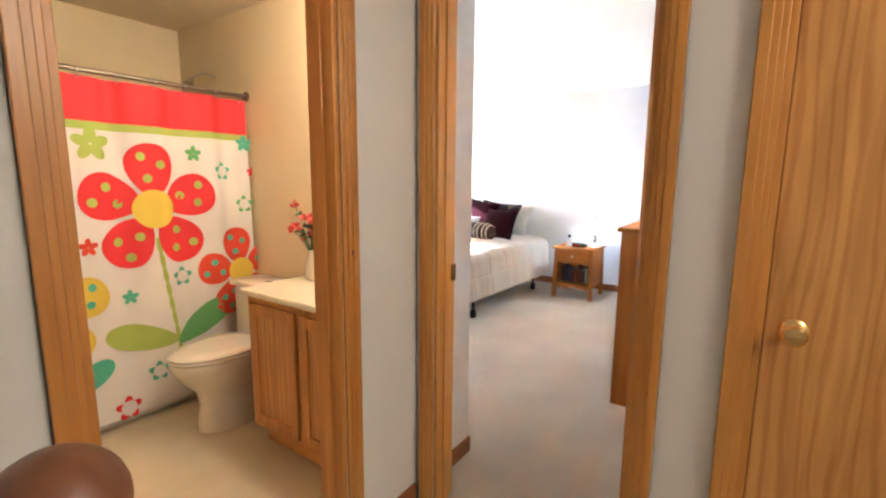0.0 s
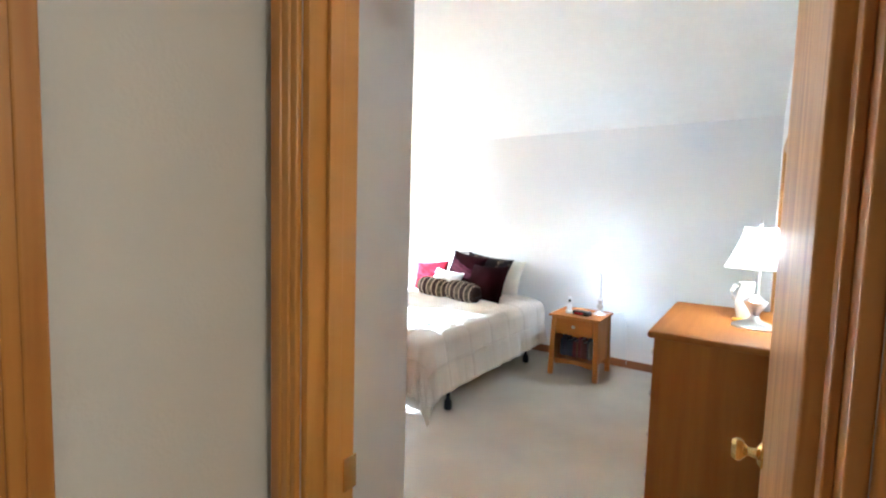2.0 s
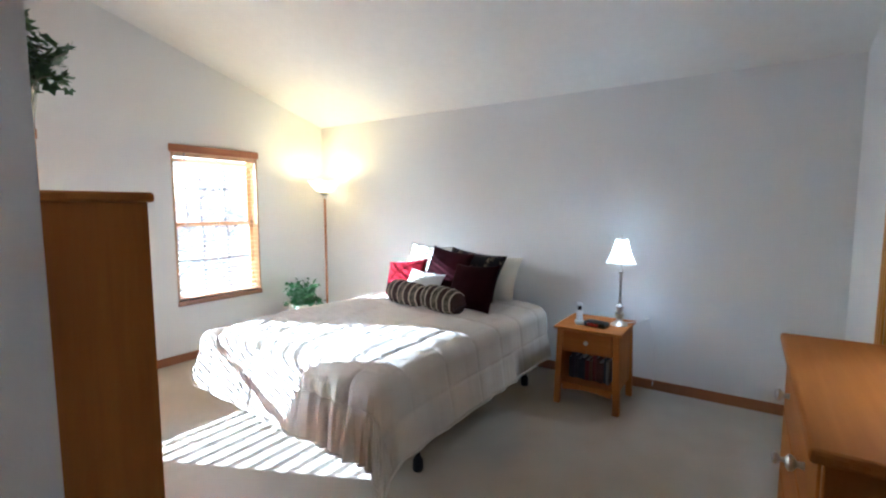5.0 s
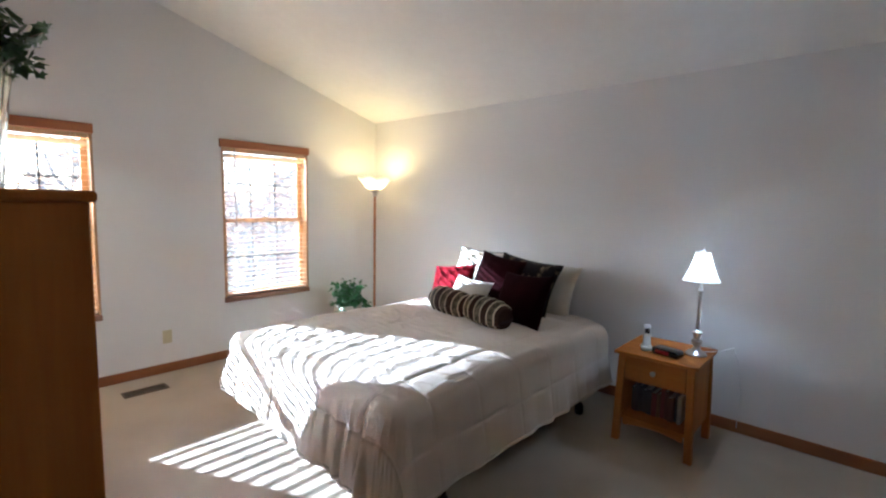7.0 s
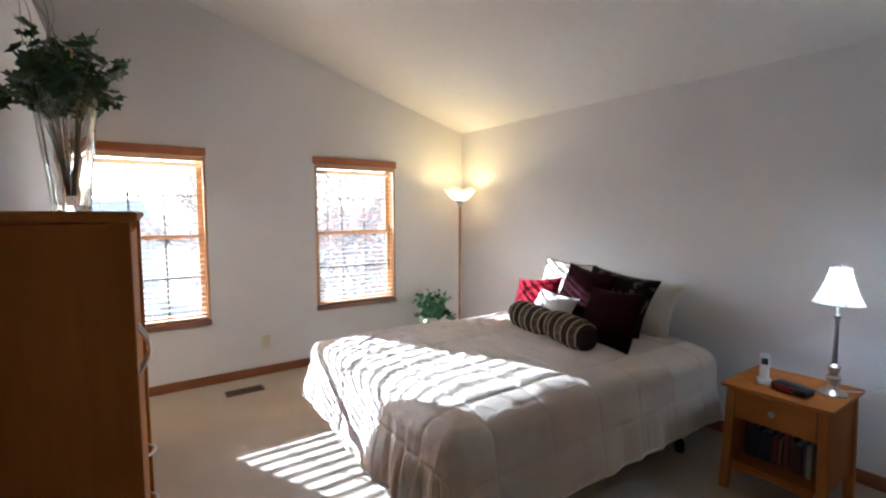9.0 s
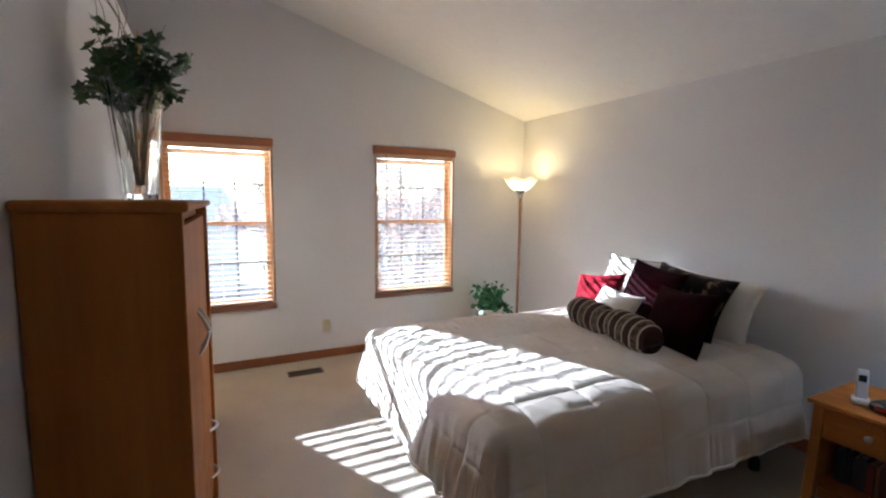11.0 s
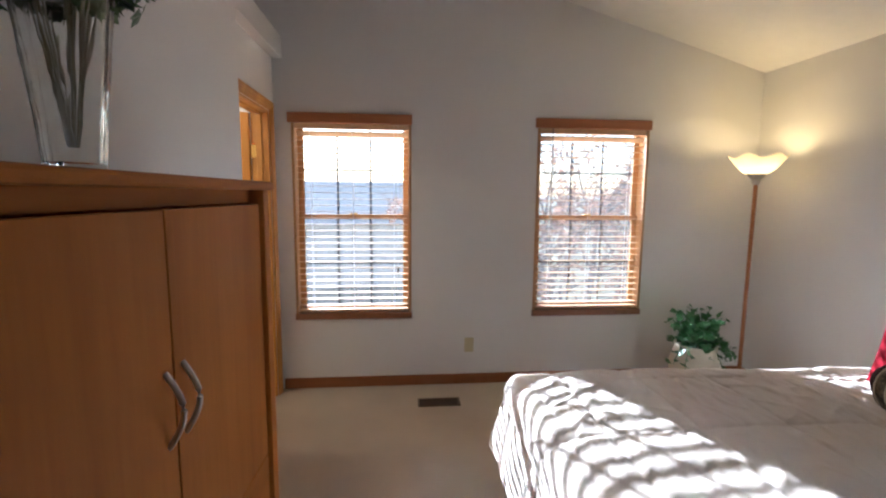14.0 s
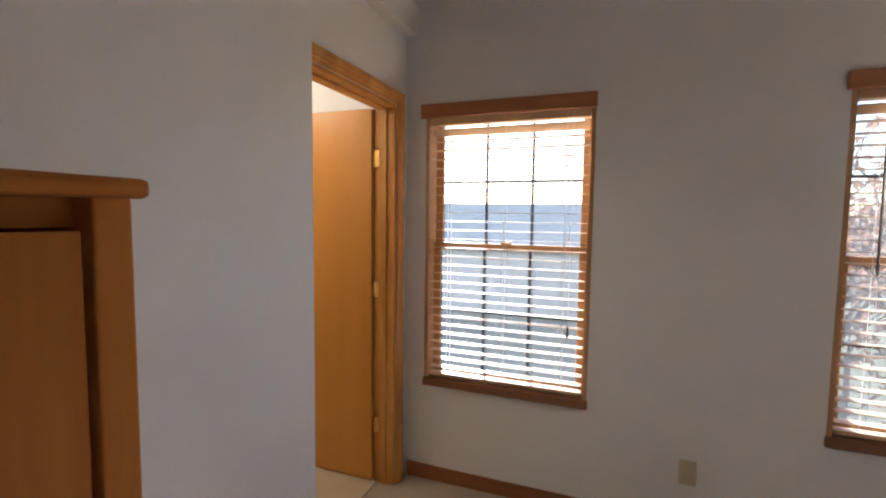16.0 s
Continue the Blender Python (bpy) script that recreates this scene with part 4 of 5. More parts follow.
def cushion(name, label, mats, size, m, stripes=0, piping=None, category="pillow"):
    """A stuffed pillow: pinched corners, full middle, soft creases. Size is width, height, thickness."""
    w, h, t = size
    n = 28
    bm = bmesh.new()
    grid = {}
    for side in (1, -1):
        for i in range(n + 1):
            for j in range(n + 1):
                u, v = 2 * i / n - 1, 2 * j / n - 1
                edge = i in (0, n) or j in (0, n)
                if edge and side < 0:
                    grid[side, i, j] = grid[1, i, j]
                    continue
                f = ((1 - abs(u) ** 2.2) * (1 - abs(v) ** 2.2)) ** 0.5
                px = u * w / 2 * (1 - 0.10 * (1 - v * v) * abs(u))
                pz = v * h / 2 * (1 - 0.10 * (1 - u * u) * abs(v))
                y = side * t / 2 * f + 0.010 * f * noise.noise((px * 9, pz * 9, side * 3 + w * 31))
                grid[side, i, j] = bm.verts.new((px, y, pz))
    for side in (1, -1):
        for i in range(n):
            for j in range(n):
                q = [grid[side, i, j], grid[side, i + 1, j], grid[side, i + 1, j + 1], grid[side, i, j + 1]]
                f = bm.faces.new(q if side < 0 else q[::-1])
                if stripes:
                    f.material_index = (0, 1, 2, 1, 0, 1)[int(i / n * stripes) % 6] if len(mats) > 2 else int(i / n * stripes) % 2
    ob = thing(name, label, category, "pillows on the bed")
    part("cover", bm, mats, ob, smooth=80)
    if piping:
        pts = []
        for i in range(n):
            pts.append((i, 0))
        for j in range(n):
            pts.append((n, j))
        for i in range(n, 0, -1):
            pts.append((i, n))
        for j in range(n, -1, -1):
            pts.append((0, j))
        co = []
        for i, j in pts:
            u, v = 2 * i / n - 1, 2 * j / n - 1
            co.append((u * w / 2 * (1 - 0.10 * (1 - v * v) * abs(u)), 0, v * h / 2 * (1 - 0.10 * (1 - u * u) * abs(v))))
        part("piping", tube(bmesh.new(), co, 0.006, 6), piping, ob, smooth=True)
    ob.matrix_basis = m
    return ob


def bolster(label, m, length=0.40, r=0.098):
    """A striped neck-roll: velvet bands and flat gathered ends."""
    ob = thing("bolster_pillow", label, "pillow", "bolsters on the bed")
    bands = [("stripe_dark", 0.12), ("stripe_tan", 0.022), ("stripe_olive", 0.12), ("stripe_tan", 0.022), ("stripe_dark", 0.15), ("stripe_tan", 0.022), ("stripe_olive", 0.14), ("stripe_tan", 0.022), ("stripe_dark", 0.15), ("stripe_tan", 0.022), ("stripe_olive", 0.12), ("stripe_tan", 0.022), ("stripe_dark", 0.06)]
    tot, s = sum(b for _, b in bands), 0.0
    q = Euler((0, math.pi / 2, 0)).to_matrix().to_4x4()
    for mat, bw in bands:
        a, b = (s / tot - 0.5) * length, ((s + bw) / tot - 0.5) * length
        k = 1.03 if mat == "stripe_tan" else 1.0
        prof = [(max(0.02, r * k * (1 - abs(2 * x / length) ** 5 * 0.32) * (0.985 if e else 1.0)), x) for x, e in ((a, 1), (a * 0.75 + b * 0.25, 0), ((a + b) / 2, 0), (a * 0.25 + b * 0.75, 0), (b, 1))]
        part("band", lathe(bmesh.new(), prof, seg=28, m=q), M[mat], ob, smooth=True)
        s += bw
    ob.matrix_basis = m
    return ob


cushion("bed_pillow", "plump cream sleeping pillow leaning on the wall", [M["sheet"]], (0.66, 0.46, 0.20), pose(-3.40, 7.15, 0.80, -18, 4, 0))
cushion("bed_pillow", "cream sleeping pillow against the wall", [M["sheet"]], (0.66, 0.42, 0.19), pose(-4.04, 7.21, 0.79, -15, -3, 0))
cushion("sham_pillow", "black brocade pillow with gold flowers and dark piping", [M["black_brocade"]], (0.60, 0.46, 0.16), pose(-3.47, 7.00, 0.83, -24, 5, -4), piping=M["plastic_black"])
cushion("sham_pillow", "cream brocade pillow with dark piping", [M["sheet"]], (0.50, 0.46, 0.17), pose(-4.00, 7.06, 0.86, -22, 3, 4), piping=M["plastic_black"])
cushion("throw_pillow", "burgundy velvet square throw pillow tipped on a corner", [M["burgundy"]], (0.48, 0.42, 0.15), pose(-3.67, 6.90, 0.865, -20, 7, -6))
cushion("throw_pillow", "deep red velvet square throw pillow", [M["red"]], (0.44, 0.42, 0.15), pose(-4.06, 6.78, 0.765, -30, -8, 8))
cushion("throw_pillow", "small white cotton throw pillow", [M["white_cloth"]], (0.36, 0.32, 0.13), pose(-3.78, 6.66, 0.74, -34, 6, 4))
cushion("throw_pillow", "dark burgundy velvet pillow standing upright", [M["burgundy"]], (0.49, 0.42, 0.17), pose(-3.26, 6.65, 0.785, -24, -3, -12))
bolster("striped tapestry bolster in brown and tan", pose(-3.80, 6.48, 0.71, 30, 2, -9), 0.42, 0.106)
bolster("striped tapestry bolster beside the burgundy pillow", pose(-3.39, 6.40, 0.715, 10, 2, -13), 0.40, 0.106)


# floor lamp
fl = thing("floor_lamp", "lit torchiere lamp with red-brown pole and glass bowl", "lamp", at=(-5.47, 7.06, 0))
part("base", lathe(bmesh.new(), [(0.14, 0.0), (0.14, 0.012), (0.10, 0.03), (0.03, 0.045), (0.016, 0.07)], seg=36), M["nickel"], fl, smooth=True)
part("pole", lathe(bmesh.new(), [(0.0135, 0.06), (0.0135, 0.66), (0.015, 0.66), (0.015, 0.67), (0.0135, 0.67), (0.0135, 1.17), (0.015, 1.17), (0.015, 1.18), (0.0135, 1.18), (0.0135, 1.56)], seg=20), M["valance"], fl, "red-brown wooden pole", smooth=True)
part("collar", lathe(bmesh.new(), [(0.014, 1.55), (0.026, 1.565), (0.026, 1.59), (0.045, 1.605), (0.068, 1.63), (0.060, 1.63), (0.0001, 1.615)], seg=28), M["nickel"], fl, "brushed nickel cup", smooth=True)
bb, rows, seg = bmesh.new(), [], 60
for k in range(11):
    s = k / 10
    r = 0.062 + 0.118 * s ** 0.85
    rows.append([bb.verts.new((r * (1 + 0.02 * s * math.cos(6 * a)) * math.cos(a), r * (1 + 0.02 * s * math.cos(6 * a)) * math.sin(a), 1.625 + 0.125 * s ** 1.2 + 0.014 * s * s * math.cos(6 * a))) for a in [i * math.tau / seg for i in range(seg)]])
for p, q in zip(rows, rows[1:]):
    for i in range(seg):
        bb.faces.new((p[i], p[(i + 1) % seg], q[(i + 1) % seg], q[i]))
part("bowl", bb, M["bowl"], fl, "frosted cream glass bowl with wavy rim", smooth=80)


# potted plant
pl = thing("potted_plant", "bushy variegated green plant in a cream pot", "plant", at=(-5.42, 6.66, 0))
part("pot", lathe(bmesh.new(), [(0.09, 0.0), (0.12, 0.02), (0.165, 0.16), (0.17, 0.26), (0.14, 0.37), (0.145, 0.40), (0.13, 0.40), (0.125, 0.37), (0.0001, 0.36)], seg=36), M["pot"], pl, "round cream ceramic pot", smooth=True)
rnd = random.Random(12)
st, lf = bmesh.new(), bmesh.new()
for i in range(46):
    a, reach = rnd.uniform(0, math.tau), rnd.uniform(0.06, 0.27)
    tip = Vector((reach * math.cos(a), reach * math.sin(a), 0.40 + rnd.uniform(-0.20, 0.24) * (1.2 - reach)))
    mid = Vector((reach * 0.5 * math.cos(a), reach * 0.5 * math.sin(a), 0.52))
    base = Vector((0.03 * math.cos(a), 0.03 * math.sin(a), 0.36))
    pts = [base.lerp(mid, s).lerp(mid.lerp(tip, s), s) for s in [k / 6 for k in range(7)]]
    tube(st, pts, 0.0025, 5)
    for p in pts[2:]:
        for k in range(2):
            ivy_leaf(lf, p + Vector((rnd.gauss(0, 0.02), rnd.gauss(0, 0.02), rnd.gauss(0, 0.02))), rnd.uniform(0.025, 0.05), rnd, 3)
tagged(part("greenery_stem", st, M["leaf_b"], pl), kind="stuff")
tagged(part("foliage", lf, M["leaf_b"], pl), kind="stuff")

# outlet, register, cable
ou = thing("outlet", "ivory duplex wall outlet", "outlet")
part("plate", box((WX, 5.02, 0.225), (WX + 0.006, 5.092, 0.34), 0.003), M["plastic_ivory"], ou)
for z in (0.262, 0.303):
    part("socket", box((WX + 0.006, 5.04, z - 0.014), (WX + 0.0085, 5.072, z + 0.014), 0.002), M["plastic_ivory"], ou)
vt = thing("floor_register", "brown metal floor register set in the carpet", "vent")
part("frame", boxes(((-5.585, 4.64, 0.0), (-5.57, 4.945, 0.008)), ((-5.475, 4.64, 0.0), (-5.46, 4.945, 0.008)), ((-5.57, 4.64, 0.0), (-5.475, 4.655, 0.008)), ((-5.57, 4.93, 0.0), (-5.475, 4.945, 0.008)), bevel=0.002), M["vent"], vt)
# Black sheet put in for the shade inside the duct.
part("backing", box((-5.57, 4.655, 0.0), (-5.475, 4.93, 0.0015)), M["plastic_black"], vt)
for i in range(17):
    y = 4.665 + i * 0.016
    part("slat", box((-5.57, y, 0.001), (-5.475, y + 0.006, 0.006)), M["vent"], vt)

# ---- hall ----
nw = thing("newel_post", "turned wooden newel post with a ball top", "newel post", at=(-1.015, 1.625, 0))
part("post", lathe(bmesh.new(), [(0.045, 0), (0.045, 0.25), (0.03, 0.28), (0.035, 0.6), (0.028, 0.95), (0.04, 1.0), (0.04, 1.03), (0.02, 1.05), (0.02, 1.06)], seg=28), M["newel"], nw, smooth=True)
part("ball", lathe(bmesh.new(), [(0.0475 * math.sin(math.pi * k / 14) + 0.0002, 1.1 - 0.0475 * math.cos(math.pi * k / 14)) for k in range(15)], seg=28), M["newel"], nw, smooth=True)

# ---- bathroom ----
CX = -3.40


def fold_x(y, z):
    """How far the hanging curtain stands out at a place."""
    k = 0.25 + 0.75 * min(1.0, max(0.0, z) / 1.8)
    return CX + (0.020 * math.sin(y * 19) + 0.010 * math.sin(y * 43 + 1)) * k + 0.05 * (1 - z / 1.85) ** 2


sc = thing("shower_curtain", "white shower curtain printed with big bright flowers", "curtain")


def cloth(name, y0, y1, z0, z1, mat, off=0.0):
    n, k = max(2, int((y1 - y0) / 0.02)), max(1, int((z1 - z0) / 0.1))
    bm = bmesh.new()
    g = [[bm.verts.new((fold_x(y0 + (y1 - y0) * i / n, z0 + (z1 - z0) * j / k) + off, y0 + (y1 - y0) * i / n, z0 + (z1 - z0) * j / k)) for j in range(k + 1)] for i in range(n + 1)]
    for i in range(n):
        for j in range(k):
            bm.faces.new((g[i][j], g[i + 1][j], g[i + 1][j + 1], g[i][j + 1]))
    return part(name, bm, M[mat], sc, smooth=True)


cloth("cloth", 1.32, 3.325, 0.035, 1.60, "cur_white")
cloth("header", 1.32, 3.325, 1.615, 1.83, "cur_red")
cloth("stripe", 1.32, 3.325, 1.575, 1.615, "cur_lime", 0.001)


def blot(name, y, z, ry, rz, turn, mat, off, squash=0.0):
    """A printed rounded patch that follows the folds."""
    bm, n, rings = bmesh.new(), 28, 4
    c = bm.verts.new((fold_x(y, z) + off, y, z))
    prev = None
    for k in range(1, rings + 1):
        ring = []
        for i in range(n):
            a = i * math.tau / n
            u, w = ry * k / rings * math.cos(a), rz * k / rings * math.sin(a) * (1 - squash * math.cos(a))
            py, pz = y + u * math.cos(turn) - w * math.sin(turn), z + u * math.sin(turn) + w * math.cos(turn)
            ring.append(bm.verts.new((fold_x(py, pz) + off, py, pz)))
        for i in range(n):
            if prev:
                bm.faces.new((prev[i], ring[i], ring[(i + 1) % n], prev[(i + 1) % n]))
            else:
                bm.faces.new((c, ring[i], ring[(i + 1) % n]))
        prev = ring
    return part(name, bm, M[mat], sc, smooth=True)


def printed_flower(y, z, s, petal, centre, dot, first=math.pi / 2, petals=5):
    for k in range(petals):
        a = first + k * math.tau / petals
        blot("petal", y + 0.215 * s * math.cos(a), z + 0.215 * s * math.sin(a), 0.145 * s, 0.120 * s, a, petal, 0.003, -0.25)
        if dot:
            for r, da in ((0.17, 0.12), (0.25, -0.2), (0.29, 0.16)):
                blot("dot", y + r * s * math.cos(a + da), z + r * s * math.sin(a + da), 0.024 * s, 0.024 * s, 0, dot, 0.005)
    blot("centre", y, z, 0.108 * s, 0.108 * s, 0, centre, 0.006)


def band(y0, z0, y1, z1, w, mat):
    for i in range(10):
        s = (i + 0.5) / 10
        blot("stem", y0 + (y1 - y0) * s, z0 + (z1 - z0) * s, math.hypot(y1 - y0, z1 - z0) / 17, w, math.atan2(z1 - z0, y1 - y0), mat, 0.002)


band(2.73, 1.0, 2.82, 0.14, 0.013, "cur_lime")
printed_flower(2.725, 1.165, 1.0, "cur_red", "cur_yellow", "cur_lime")
blot("leaf", 2.61, 0.45, 0.19, 0.072, -0.30, "cur_lime", 0.003, 0.25)
blot("leaf", 2.95, 0.47, 0.185, 0.075, 0.55, "cur_green", 0.003, -0.25)
band(3.235, 0.66, 3.27, 0.2, 0.012, "cur_lime")
printed_flower(3.225, 0.735, 0.80, "cur_orange", "cur_yellow", "cur_teal", math.pi / 2 + 0.1)
printed_flower(2.17, 0.68, 0.85, "cur_yellow", "cur_teal", "cur_teal", 0.25)
band(2.17, 0.55, 2.26, 0.1, 0.012, "cur_lime")
blot("leaf", 2.33, 0.30, 0.14, 0.06, 0.5, "cur_teal", 0.003, -0.25)
printed_flower(1.65, 1.1, 1.0, "cur_orange", "cur_yellow", "cur_lime")


def star(y, z, s, mat, ring=False):
    for k in range(5):
        a = 0.3 + k * math.tau / 5
        blot("petal", y + 0.55 * s * math.cos(a), z + 0.55 * s * math.sin(a), 0.5 * s, 0.32 * s, a, mat, 0.003)
    if ring:
        blot("centre", y, z, 0.62 * s, 0.62 * s, 0, "cur_white", 0.005)


star(2.46, 1.505, 0.085, "cur_lime"), star(2.97, 1.48, 0.045, "cur_green"), star(3.30, 1.56, 0.05, "cur_teal"), star(3.34, 1.38, 0.03, "cur_red")
star(2.40, 0.985, 0.045, "cur_orange"), star(2.57, 0.69, 0.04, "cur_teal"), star(3.14, 1.38, 0.055, "cur_teal", True)
star(2.85, 0.76, 0.055, "cur_teal", True), star(2.67, 0.24, 0.055, "cur_teal", True), star(2.50, 0.085, 0.065, "cur_red", True), star(3.28, 1.17, 0.055, "cur_green", True)
for i in range(12):
    y = 1.40 + i * 0.172
    part("ring", tube(bmesh.new(), [(fold_x(y, 1.83) + 0.024 * math.sin(a), y, 1.845 - 0.028 * math.cos(a)) for a in [k * math.tau / 14 for k in range(15)]], 0.0025, 6), M["nickel"], sc, "small metal curtain ring", smooth=True)
rd = thing("curtain_rod", "bronze shower curtain rod", "rod")
part("pole", tube(bmesh.new(), [(CX, 1.30, 1.86), (CX, 3.34, 1.86)], 0.0125, 14), M["rod"], rd, smooth=True)
part("flange", lathe(bmesh.new(), [(0.03, 0), (0.03, 0.008), (0.016, 0.016)], seg=20, m=Matrix.Translation((CX, 3.34, 1.86)) @ Euler((math.pi / 2, 0, 0)).to_matrix().to_4x4()), M["rod"], rd, smooth=True)
tb = thing("bathtub", "cream bathtub behind the curtain", "bathtub")
part("apron", boxes(((-3.50, 1.30, 0.0), (-3.43, 3.34, 0.40)), ((-4.21, 1.30, 0.0), (-3.50, 3.34, 0.10)), bevel=0.01), M["porcelain"], tb)
sh = thing("shower", "chrome shower head on a bent wall arm", "shower")
part("arm", tube(bmesh.new(), [(-3.75, 3.34, 2.02), (-3.75, 3.26, 2.03), (-3.75, 3.18, 1.99)], 0.009, 10), M["nickel"], sh, smooth=True)
part("head", lathe(bmesh.new(), [(0.012, 0), (0.018, -0.02), (0.035, -0.05), (0.0001, -0.052)], seg=20, m=Matrix.Translation((-3.75, 3.18, 1.99)) @ Euler((-0.5, 0, 0)).to_matrix().to_4x4()), M["nickel"], sh, smooth=True)

va = thing("vanity", "oak bathroom vanity with two panel doors", "vanity")
vx0, vx1, vy0 = -2.645, -1.845, 2.80
part("body", box((vx0, vy0 + 0.02, 0.09), (vx1, 3.275, 0.775), 0.003), M["oak_z"], va)
part("toe_kick", box((vx0 + 0.01, vy0 + 0.07, 0.0), (vx1, 3.27, 0.09)), M["oak_x"], va)
part("face_frame", boxes(((vx0, vy0, 0.09), (vx0 + 0.04, vy0 + 0.02, 0.775)), ((vx1 - 0.04, vy0, 0.09), (vx1, vy0 + 0.02, 0.775)), ((vx0 + 0.04, vy0, 0.72), (vx1 - 0.04, vy0 + 0.02, 0.775)), ((vx0 + 0.04, vy0, 0.09), (vx1 - 0.04, vy0 + 0.02, 0.13)), ((-2.28, vy0, 0.13), (-2.24, vy0 + 0.02, 0.72))), M["oak_z"], va)
for a, b in ((vx0 + 0.03, -2.275), (-2.245, vx1 - 0.03)):
    z0, z1, y = 0.12, 0.74, vy0 - 0.018
    d = part("door", boxes(((a, y, z0), (a + 0.055, vy0 - 0.001, z1)), ((b - 0.055, y, z0), (b, vy0 - 0.001, z1)), ((a + 0.055, y, z0), (b - 0.055, vy0 - 0.001, z0 + 0.055)), ((a + 0.055, y, z1 - 0.055), (b - 0.055, vy0 - 0.001, z1)), bevel=0.004), M["oak_z"], va)
    part("panel", box((a + 0.05, y + 0.009, z0 + 0.05), (b - 0.05, vy0 - 0.002, z1 - 0.05)), M["oak_panel"], d)
ct = thing("countertop", "cream cultured marble vanity top", "countertop")
part("slab", box((vx0 - 0.025, vy0 - 0.03, 0.775), (vx1 + 0.004, 3.278, 0.805), 0.008), M["counter"], ct)
part("backsplash", box((vx0 - 0.025, 3.258, 0.805), (vx1 + 0.004, 3.278, 0.90), 0.004), M["counter"], ct)

wc = thing("toilet", "white two-piece toilet with closed lid", "toilet", at=(-3.0, 0, 0))


def oval(bm, rows, cy, n=32):
    """Stacked ovals: half width, front reach, back reach, height."""
    rings = []
    for rx, fr, bk, z in rows:
        rings.append([bm.verts.new((rx * math.cos(a), cy + (bk if math.sin(a) > 0 else fr) * math.sin(a), z)) for a in [i * math.tau / n for i in range(n)]])
    for p, q in zip(rings, rings[1:]):
        for i in range(n):
            bm.faces.new((p[i], p[(i + 1) % n], q[(i + 1) % n], q[i]))
    bm.faces.new(rings[0][::-1]), bm.faces.new(rings[-1])
    return bm


part("bowl", oval(bmesh.new(), [(0.12, 0.17, 0.28, 0.006), (0.115, 0.17, 0.28, 0.03), (0.10, 0.15, 0.28, 0.12), (0.11, 0.17, 0.28, 0.20), (0.16, 0.25, 0.28, 0.28), (0.185, 0.285, 0.28, 0.34), (0.19, 0.29, 0.28, 0.375), (0.185, 0.285, 0.28, 0.385)], 2.86), M["porcelain"], wc, smooth=50)
part("seat", oval(bmesh.new(), [(0.185, 0.285, 0.20, 0.387), (0.193, 0.293, 0.20, 0.395), (0.190, 0.29, 0.20, 0.404)], 2.86), M["porcelain"], wc, smooth=50)
part("lid", oval(bmesh.new(), [(0.185, 0.285, 0.20, 0.407), (0.190, 0.29, 0.20, 0.415), (0.175, 0.27, 0.19, 0.427), (0.12, 0.2, 0.14, 0.431)], 2.86), M["porcelain"], wc, smooth=50)
tk = part("tank", box((-0.235, 3.07, 0.36), (0.235, 3.27, 0.69), 0.03), M["porcelain"], wc, smooth=True)
part("tank_lid", box((-0.25, 3.055, 0.69), (0.25, 3.275, 0.725), 0.012), M["porcelain"], wc, smooth=True)
part("flush_button", lathe(bmesh.new(), [(0.022, 0), (0.022, 0.005), (0.018, 0.007)], (0, 3.165, 0.724), 20), M["nickel"], wc, "chrome flush button", smooth=True)

fv = thing("flower_vase", "red silk flowers in a small vase on the vanity", "flowers", at=(-2.54, 3.12, 0.805))
part("vase", lathe(bmesh.new(), [(0.03, 0), (0.045, 0.03), (0.04, 0.09), (0.022, 0.14), (0.028, 0.16)], seg=24), M["ceramic"], fv, smooth=True)
rnd, fb, gb = random.Random(3), bmesh.new(), bmesh.new()
for i in range(16):
    c = Vector((rnd.gauss(0, 0.055), rnd.gauss(0, 0.05), 0.32 + rnd.gauss(0, 0.05)))
    tube(gb, [(0, 0, 0.13), c * 0.6 + Vector((0, 0, 0.07)), c], 0.002, 5)
    for k in range(7):
        ivy_leaf(fb, c + Vector((rnd.gauss(0, 0.009), rnd.gauss(0, 0.009), rnd.gauss(0, 0.009))), 0.02, rnd, 3)
    ivy_leaf(gb, c * 0.7 + Vector((0, 0, 0.06)), 0.03, rnd, 3)
tagged(part("bloom", fb, M["silk_pink"], fv, "red silk blooms"), kind="stuff")
tagged(part("greenery_stem", gb, M["leaf"], fv), kind="stuff")

# ---- outside ----
setting("ground", box((-900, -900, -3.2), (900, 900, -3.0)), M["grass"], "dry autumn lawn", "ground")


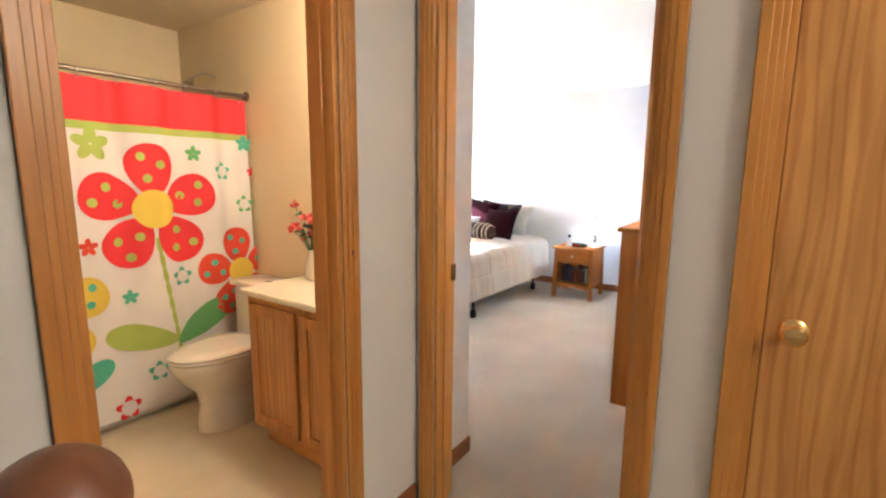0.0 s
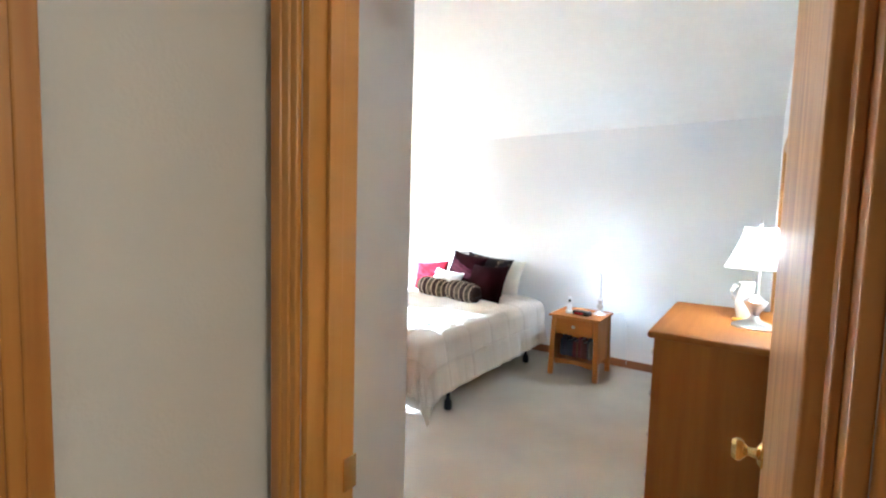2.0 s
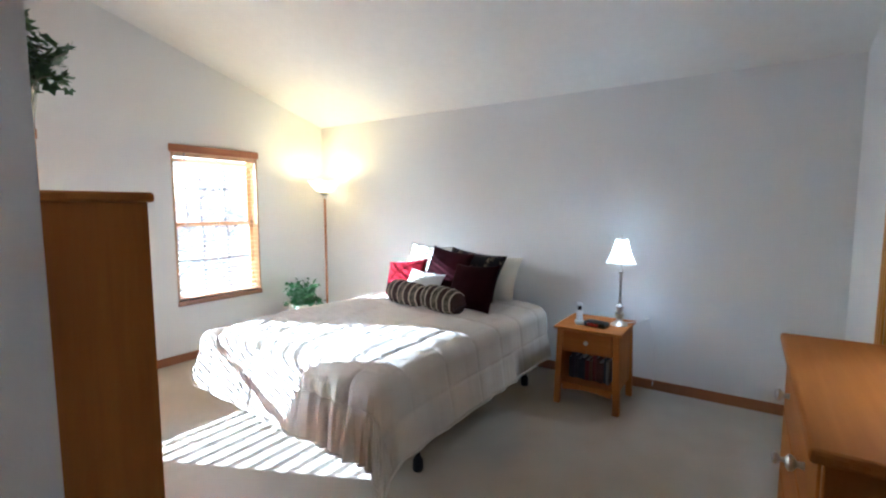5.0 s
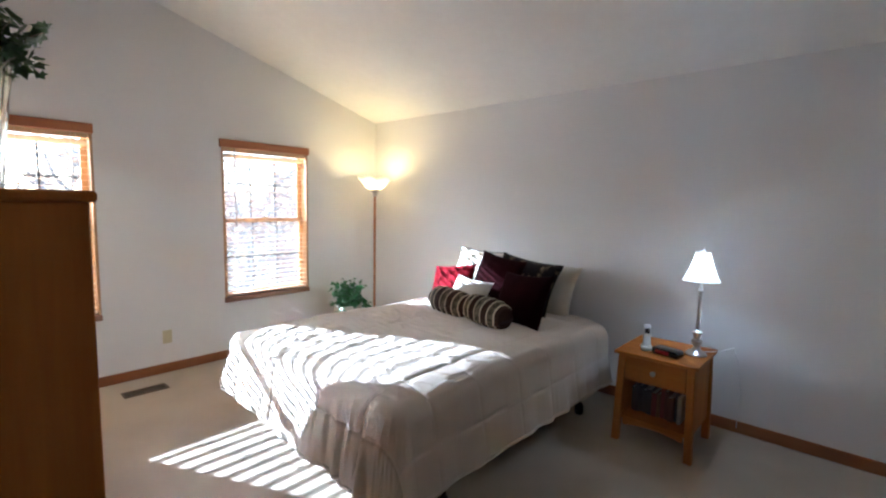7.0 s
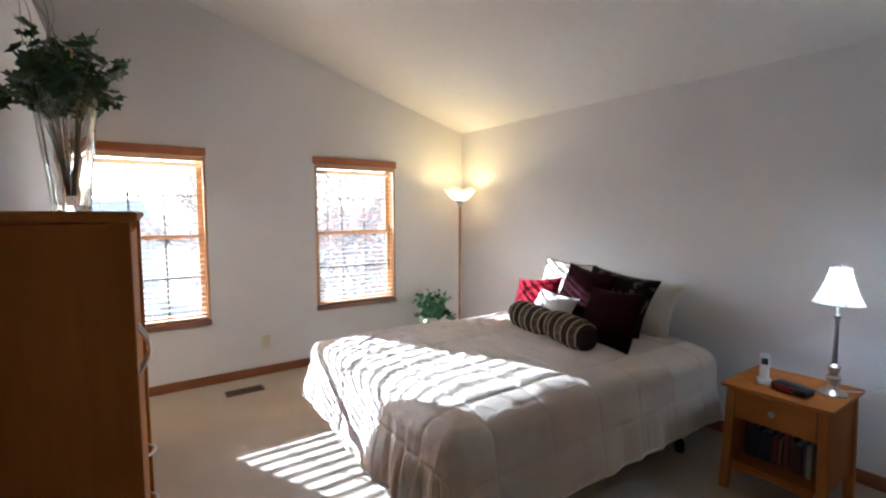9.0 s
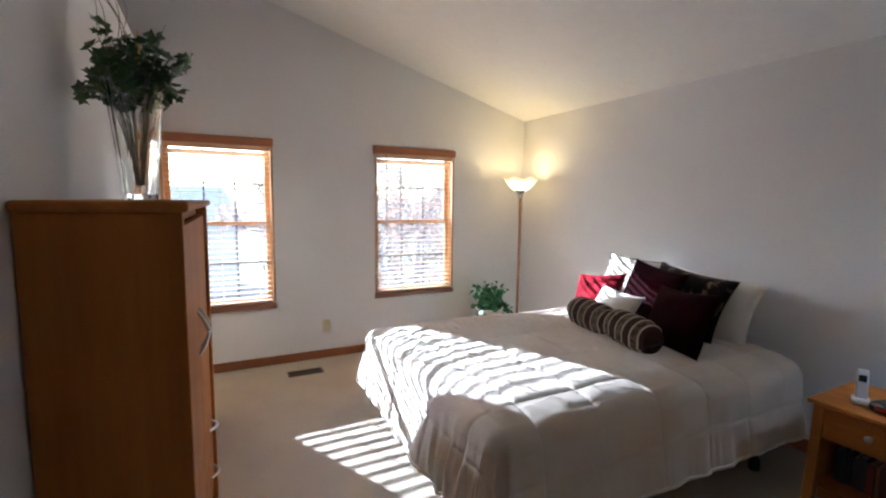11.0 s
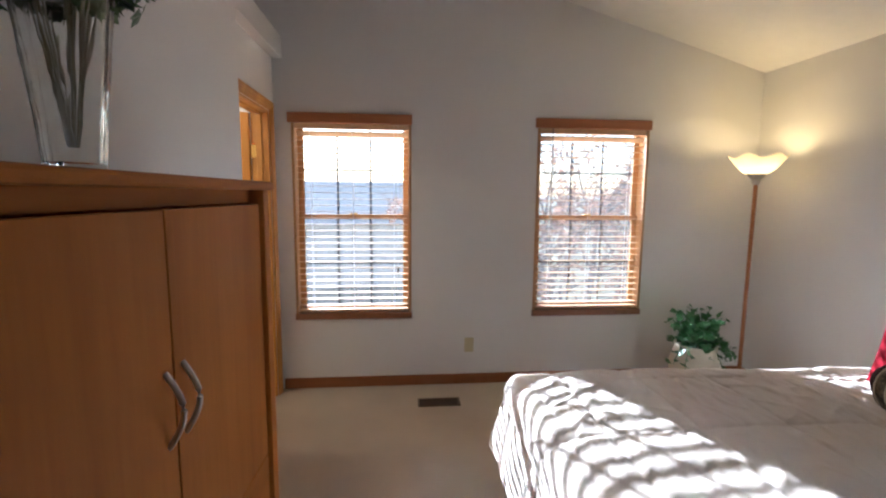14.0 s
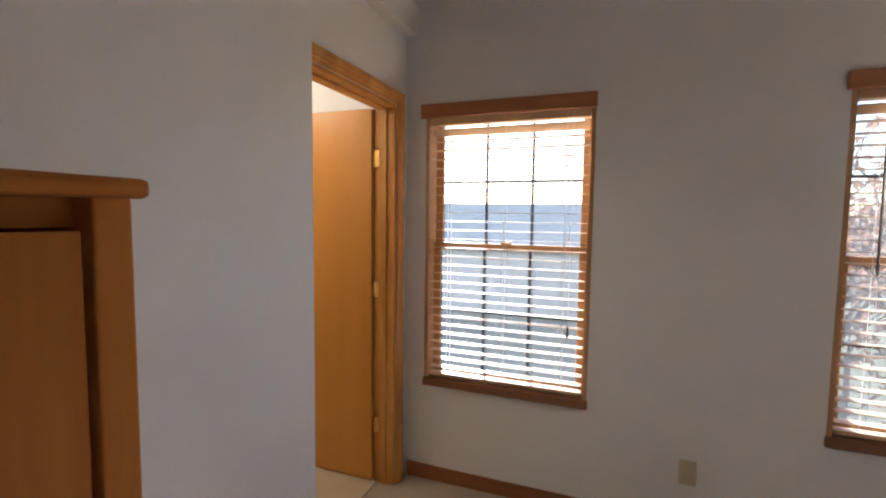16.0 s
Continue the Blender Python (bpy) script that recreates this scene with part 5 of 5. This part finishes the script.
def house(at, size, turn):
    h = thing("house", "pale grey sided neighbouring house", "house", at=at)
    h.rotation_euler = (0, 0, radians(turn))
    w, d, z = size
    wl = part("wall", box((-w / 2, -d / 2, 0), (w / 2, d / 2, z)), M["siding"], h)
    bd = bmesh.new()
    for i in range(int(z / 0.18)):
        bx(bd, (-w / 2 - 0.02, -d / 2 - 0.02, i * 0.18), (w / 2 + 0.02, d / 2 + 0.02, i * 0.18 + 0.16))
    tagged(part("siding_boards", bd, M["siding"], wl), kind="stuff")
    rb = bmesh.new()
    p = [rb.verts.new(c) for c in ((-w / 2 - 0.4, -d / 2 - 0.4, z), (w / 2 + 0.4, -d / 2 - 0.4, z), (w / 2 + 0.4, d / 2 + 0.4, z), (-w / 2 - 0.4, d / 2 + 0.4, z), (0, -d / 2 - 0.4, z + w * 0.3), (0, d / 2 + 0.4, z + w * 0.3))]
    for f in ((0, 1, 4), (2, 3, 5), (1, 2, 5, 4), (3, 0, 4, 5), (0, 3, 2, 1)):
        rb.faces.new([p[i] for i in f])
    part("roof", rb, M["roof"], h)
    for y in (-d / 3,):
        for zz in (0.8,):
            wn_ = part("window", box((w / 2 + 0.02, y - 0.5, zz), (w / 2 + 0.06, y + 0.5, zz + 1.3)), M["vinyl_white"], h)
            part("pane", box((w / 2 + 0.05, y - 0.42, zz + 0.08), (w / 2 + 0.07, y + 0.42, zz + 1.22)), M["dark_pane"], wn_)


house((-27, -1.5, -3.0), (7, 12, 3.0), 12)


def tree(at, h, seed, density=1.0, mat="autumn"):
    t = thing("tree", "bare autumn tree with a few russet leaves", "tree", at=at)
    rnd = random.Random(seed)
    tb_, lb_ = bmesh.new(), bmesh.new()

    def limb(p, d, length, r, depth):
        pts = [p]
        for k in range(4):
            d = (d + Vector((rnd.gauss(0, 0.16), rnd.gauss(0, 0.16), 0.05))).normalized()
            pts.append(pts[-1] + d * length / 4)
        tube(tb_, pts, [r * (1 - 0.14 * k) for k in range(5)], 6 if depth < 2 else 4)
        if depth >= 3:
            for k in range(int(16 * density)):
                q = pts[rnd.randint(1, 4)] + Vector((rnd.gauss(0, 0.14), rnd.gauss(0, 0.14), rnd.gauss(0, 0.14)))
                ivy_leaf(lb_, q, rnd.uniform(0.05, 0.11), rnd, 2)
            return
        for k in range(4 if depth else 6):
            q = pts[rnd.randint(1, 4)] if depth else pts[rnd.randint(1, 4)]
            nd = (d + Vector((rnd.gauss(0, 0.75), rnd.gauss(0, 0.75), rnd.gauss(0.1, 0.4)))).normalized()
            limb(q, nd, length * rnd.uniform(0.5, 0.72), r * 0.5, depth + 1)

    limb(Vector((0, 0, 0)), Vector((0, 0, 1)), h * 0.5, h * 0.02, 0)
    part("trunk", tb_, M["bark"], t)
    part("crown", lb_, M[mat], t)


for k, (x, y, h) in enumerate(((-13, 8.5, 6.5), (-16, 11.5, 7.5), (-14.5, 6.6, 5.0), (-19, 8.0, 8.0), (-12.5, 10.5, 5.0), (-22, 13, 8.5))):
    tree((x, y, -3.0), h, 20 + k)
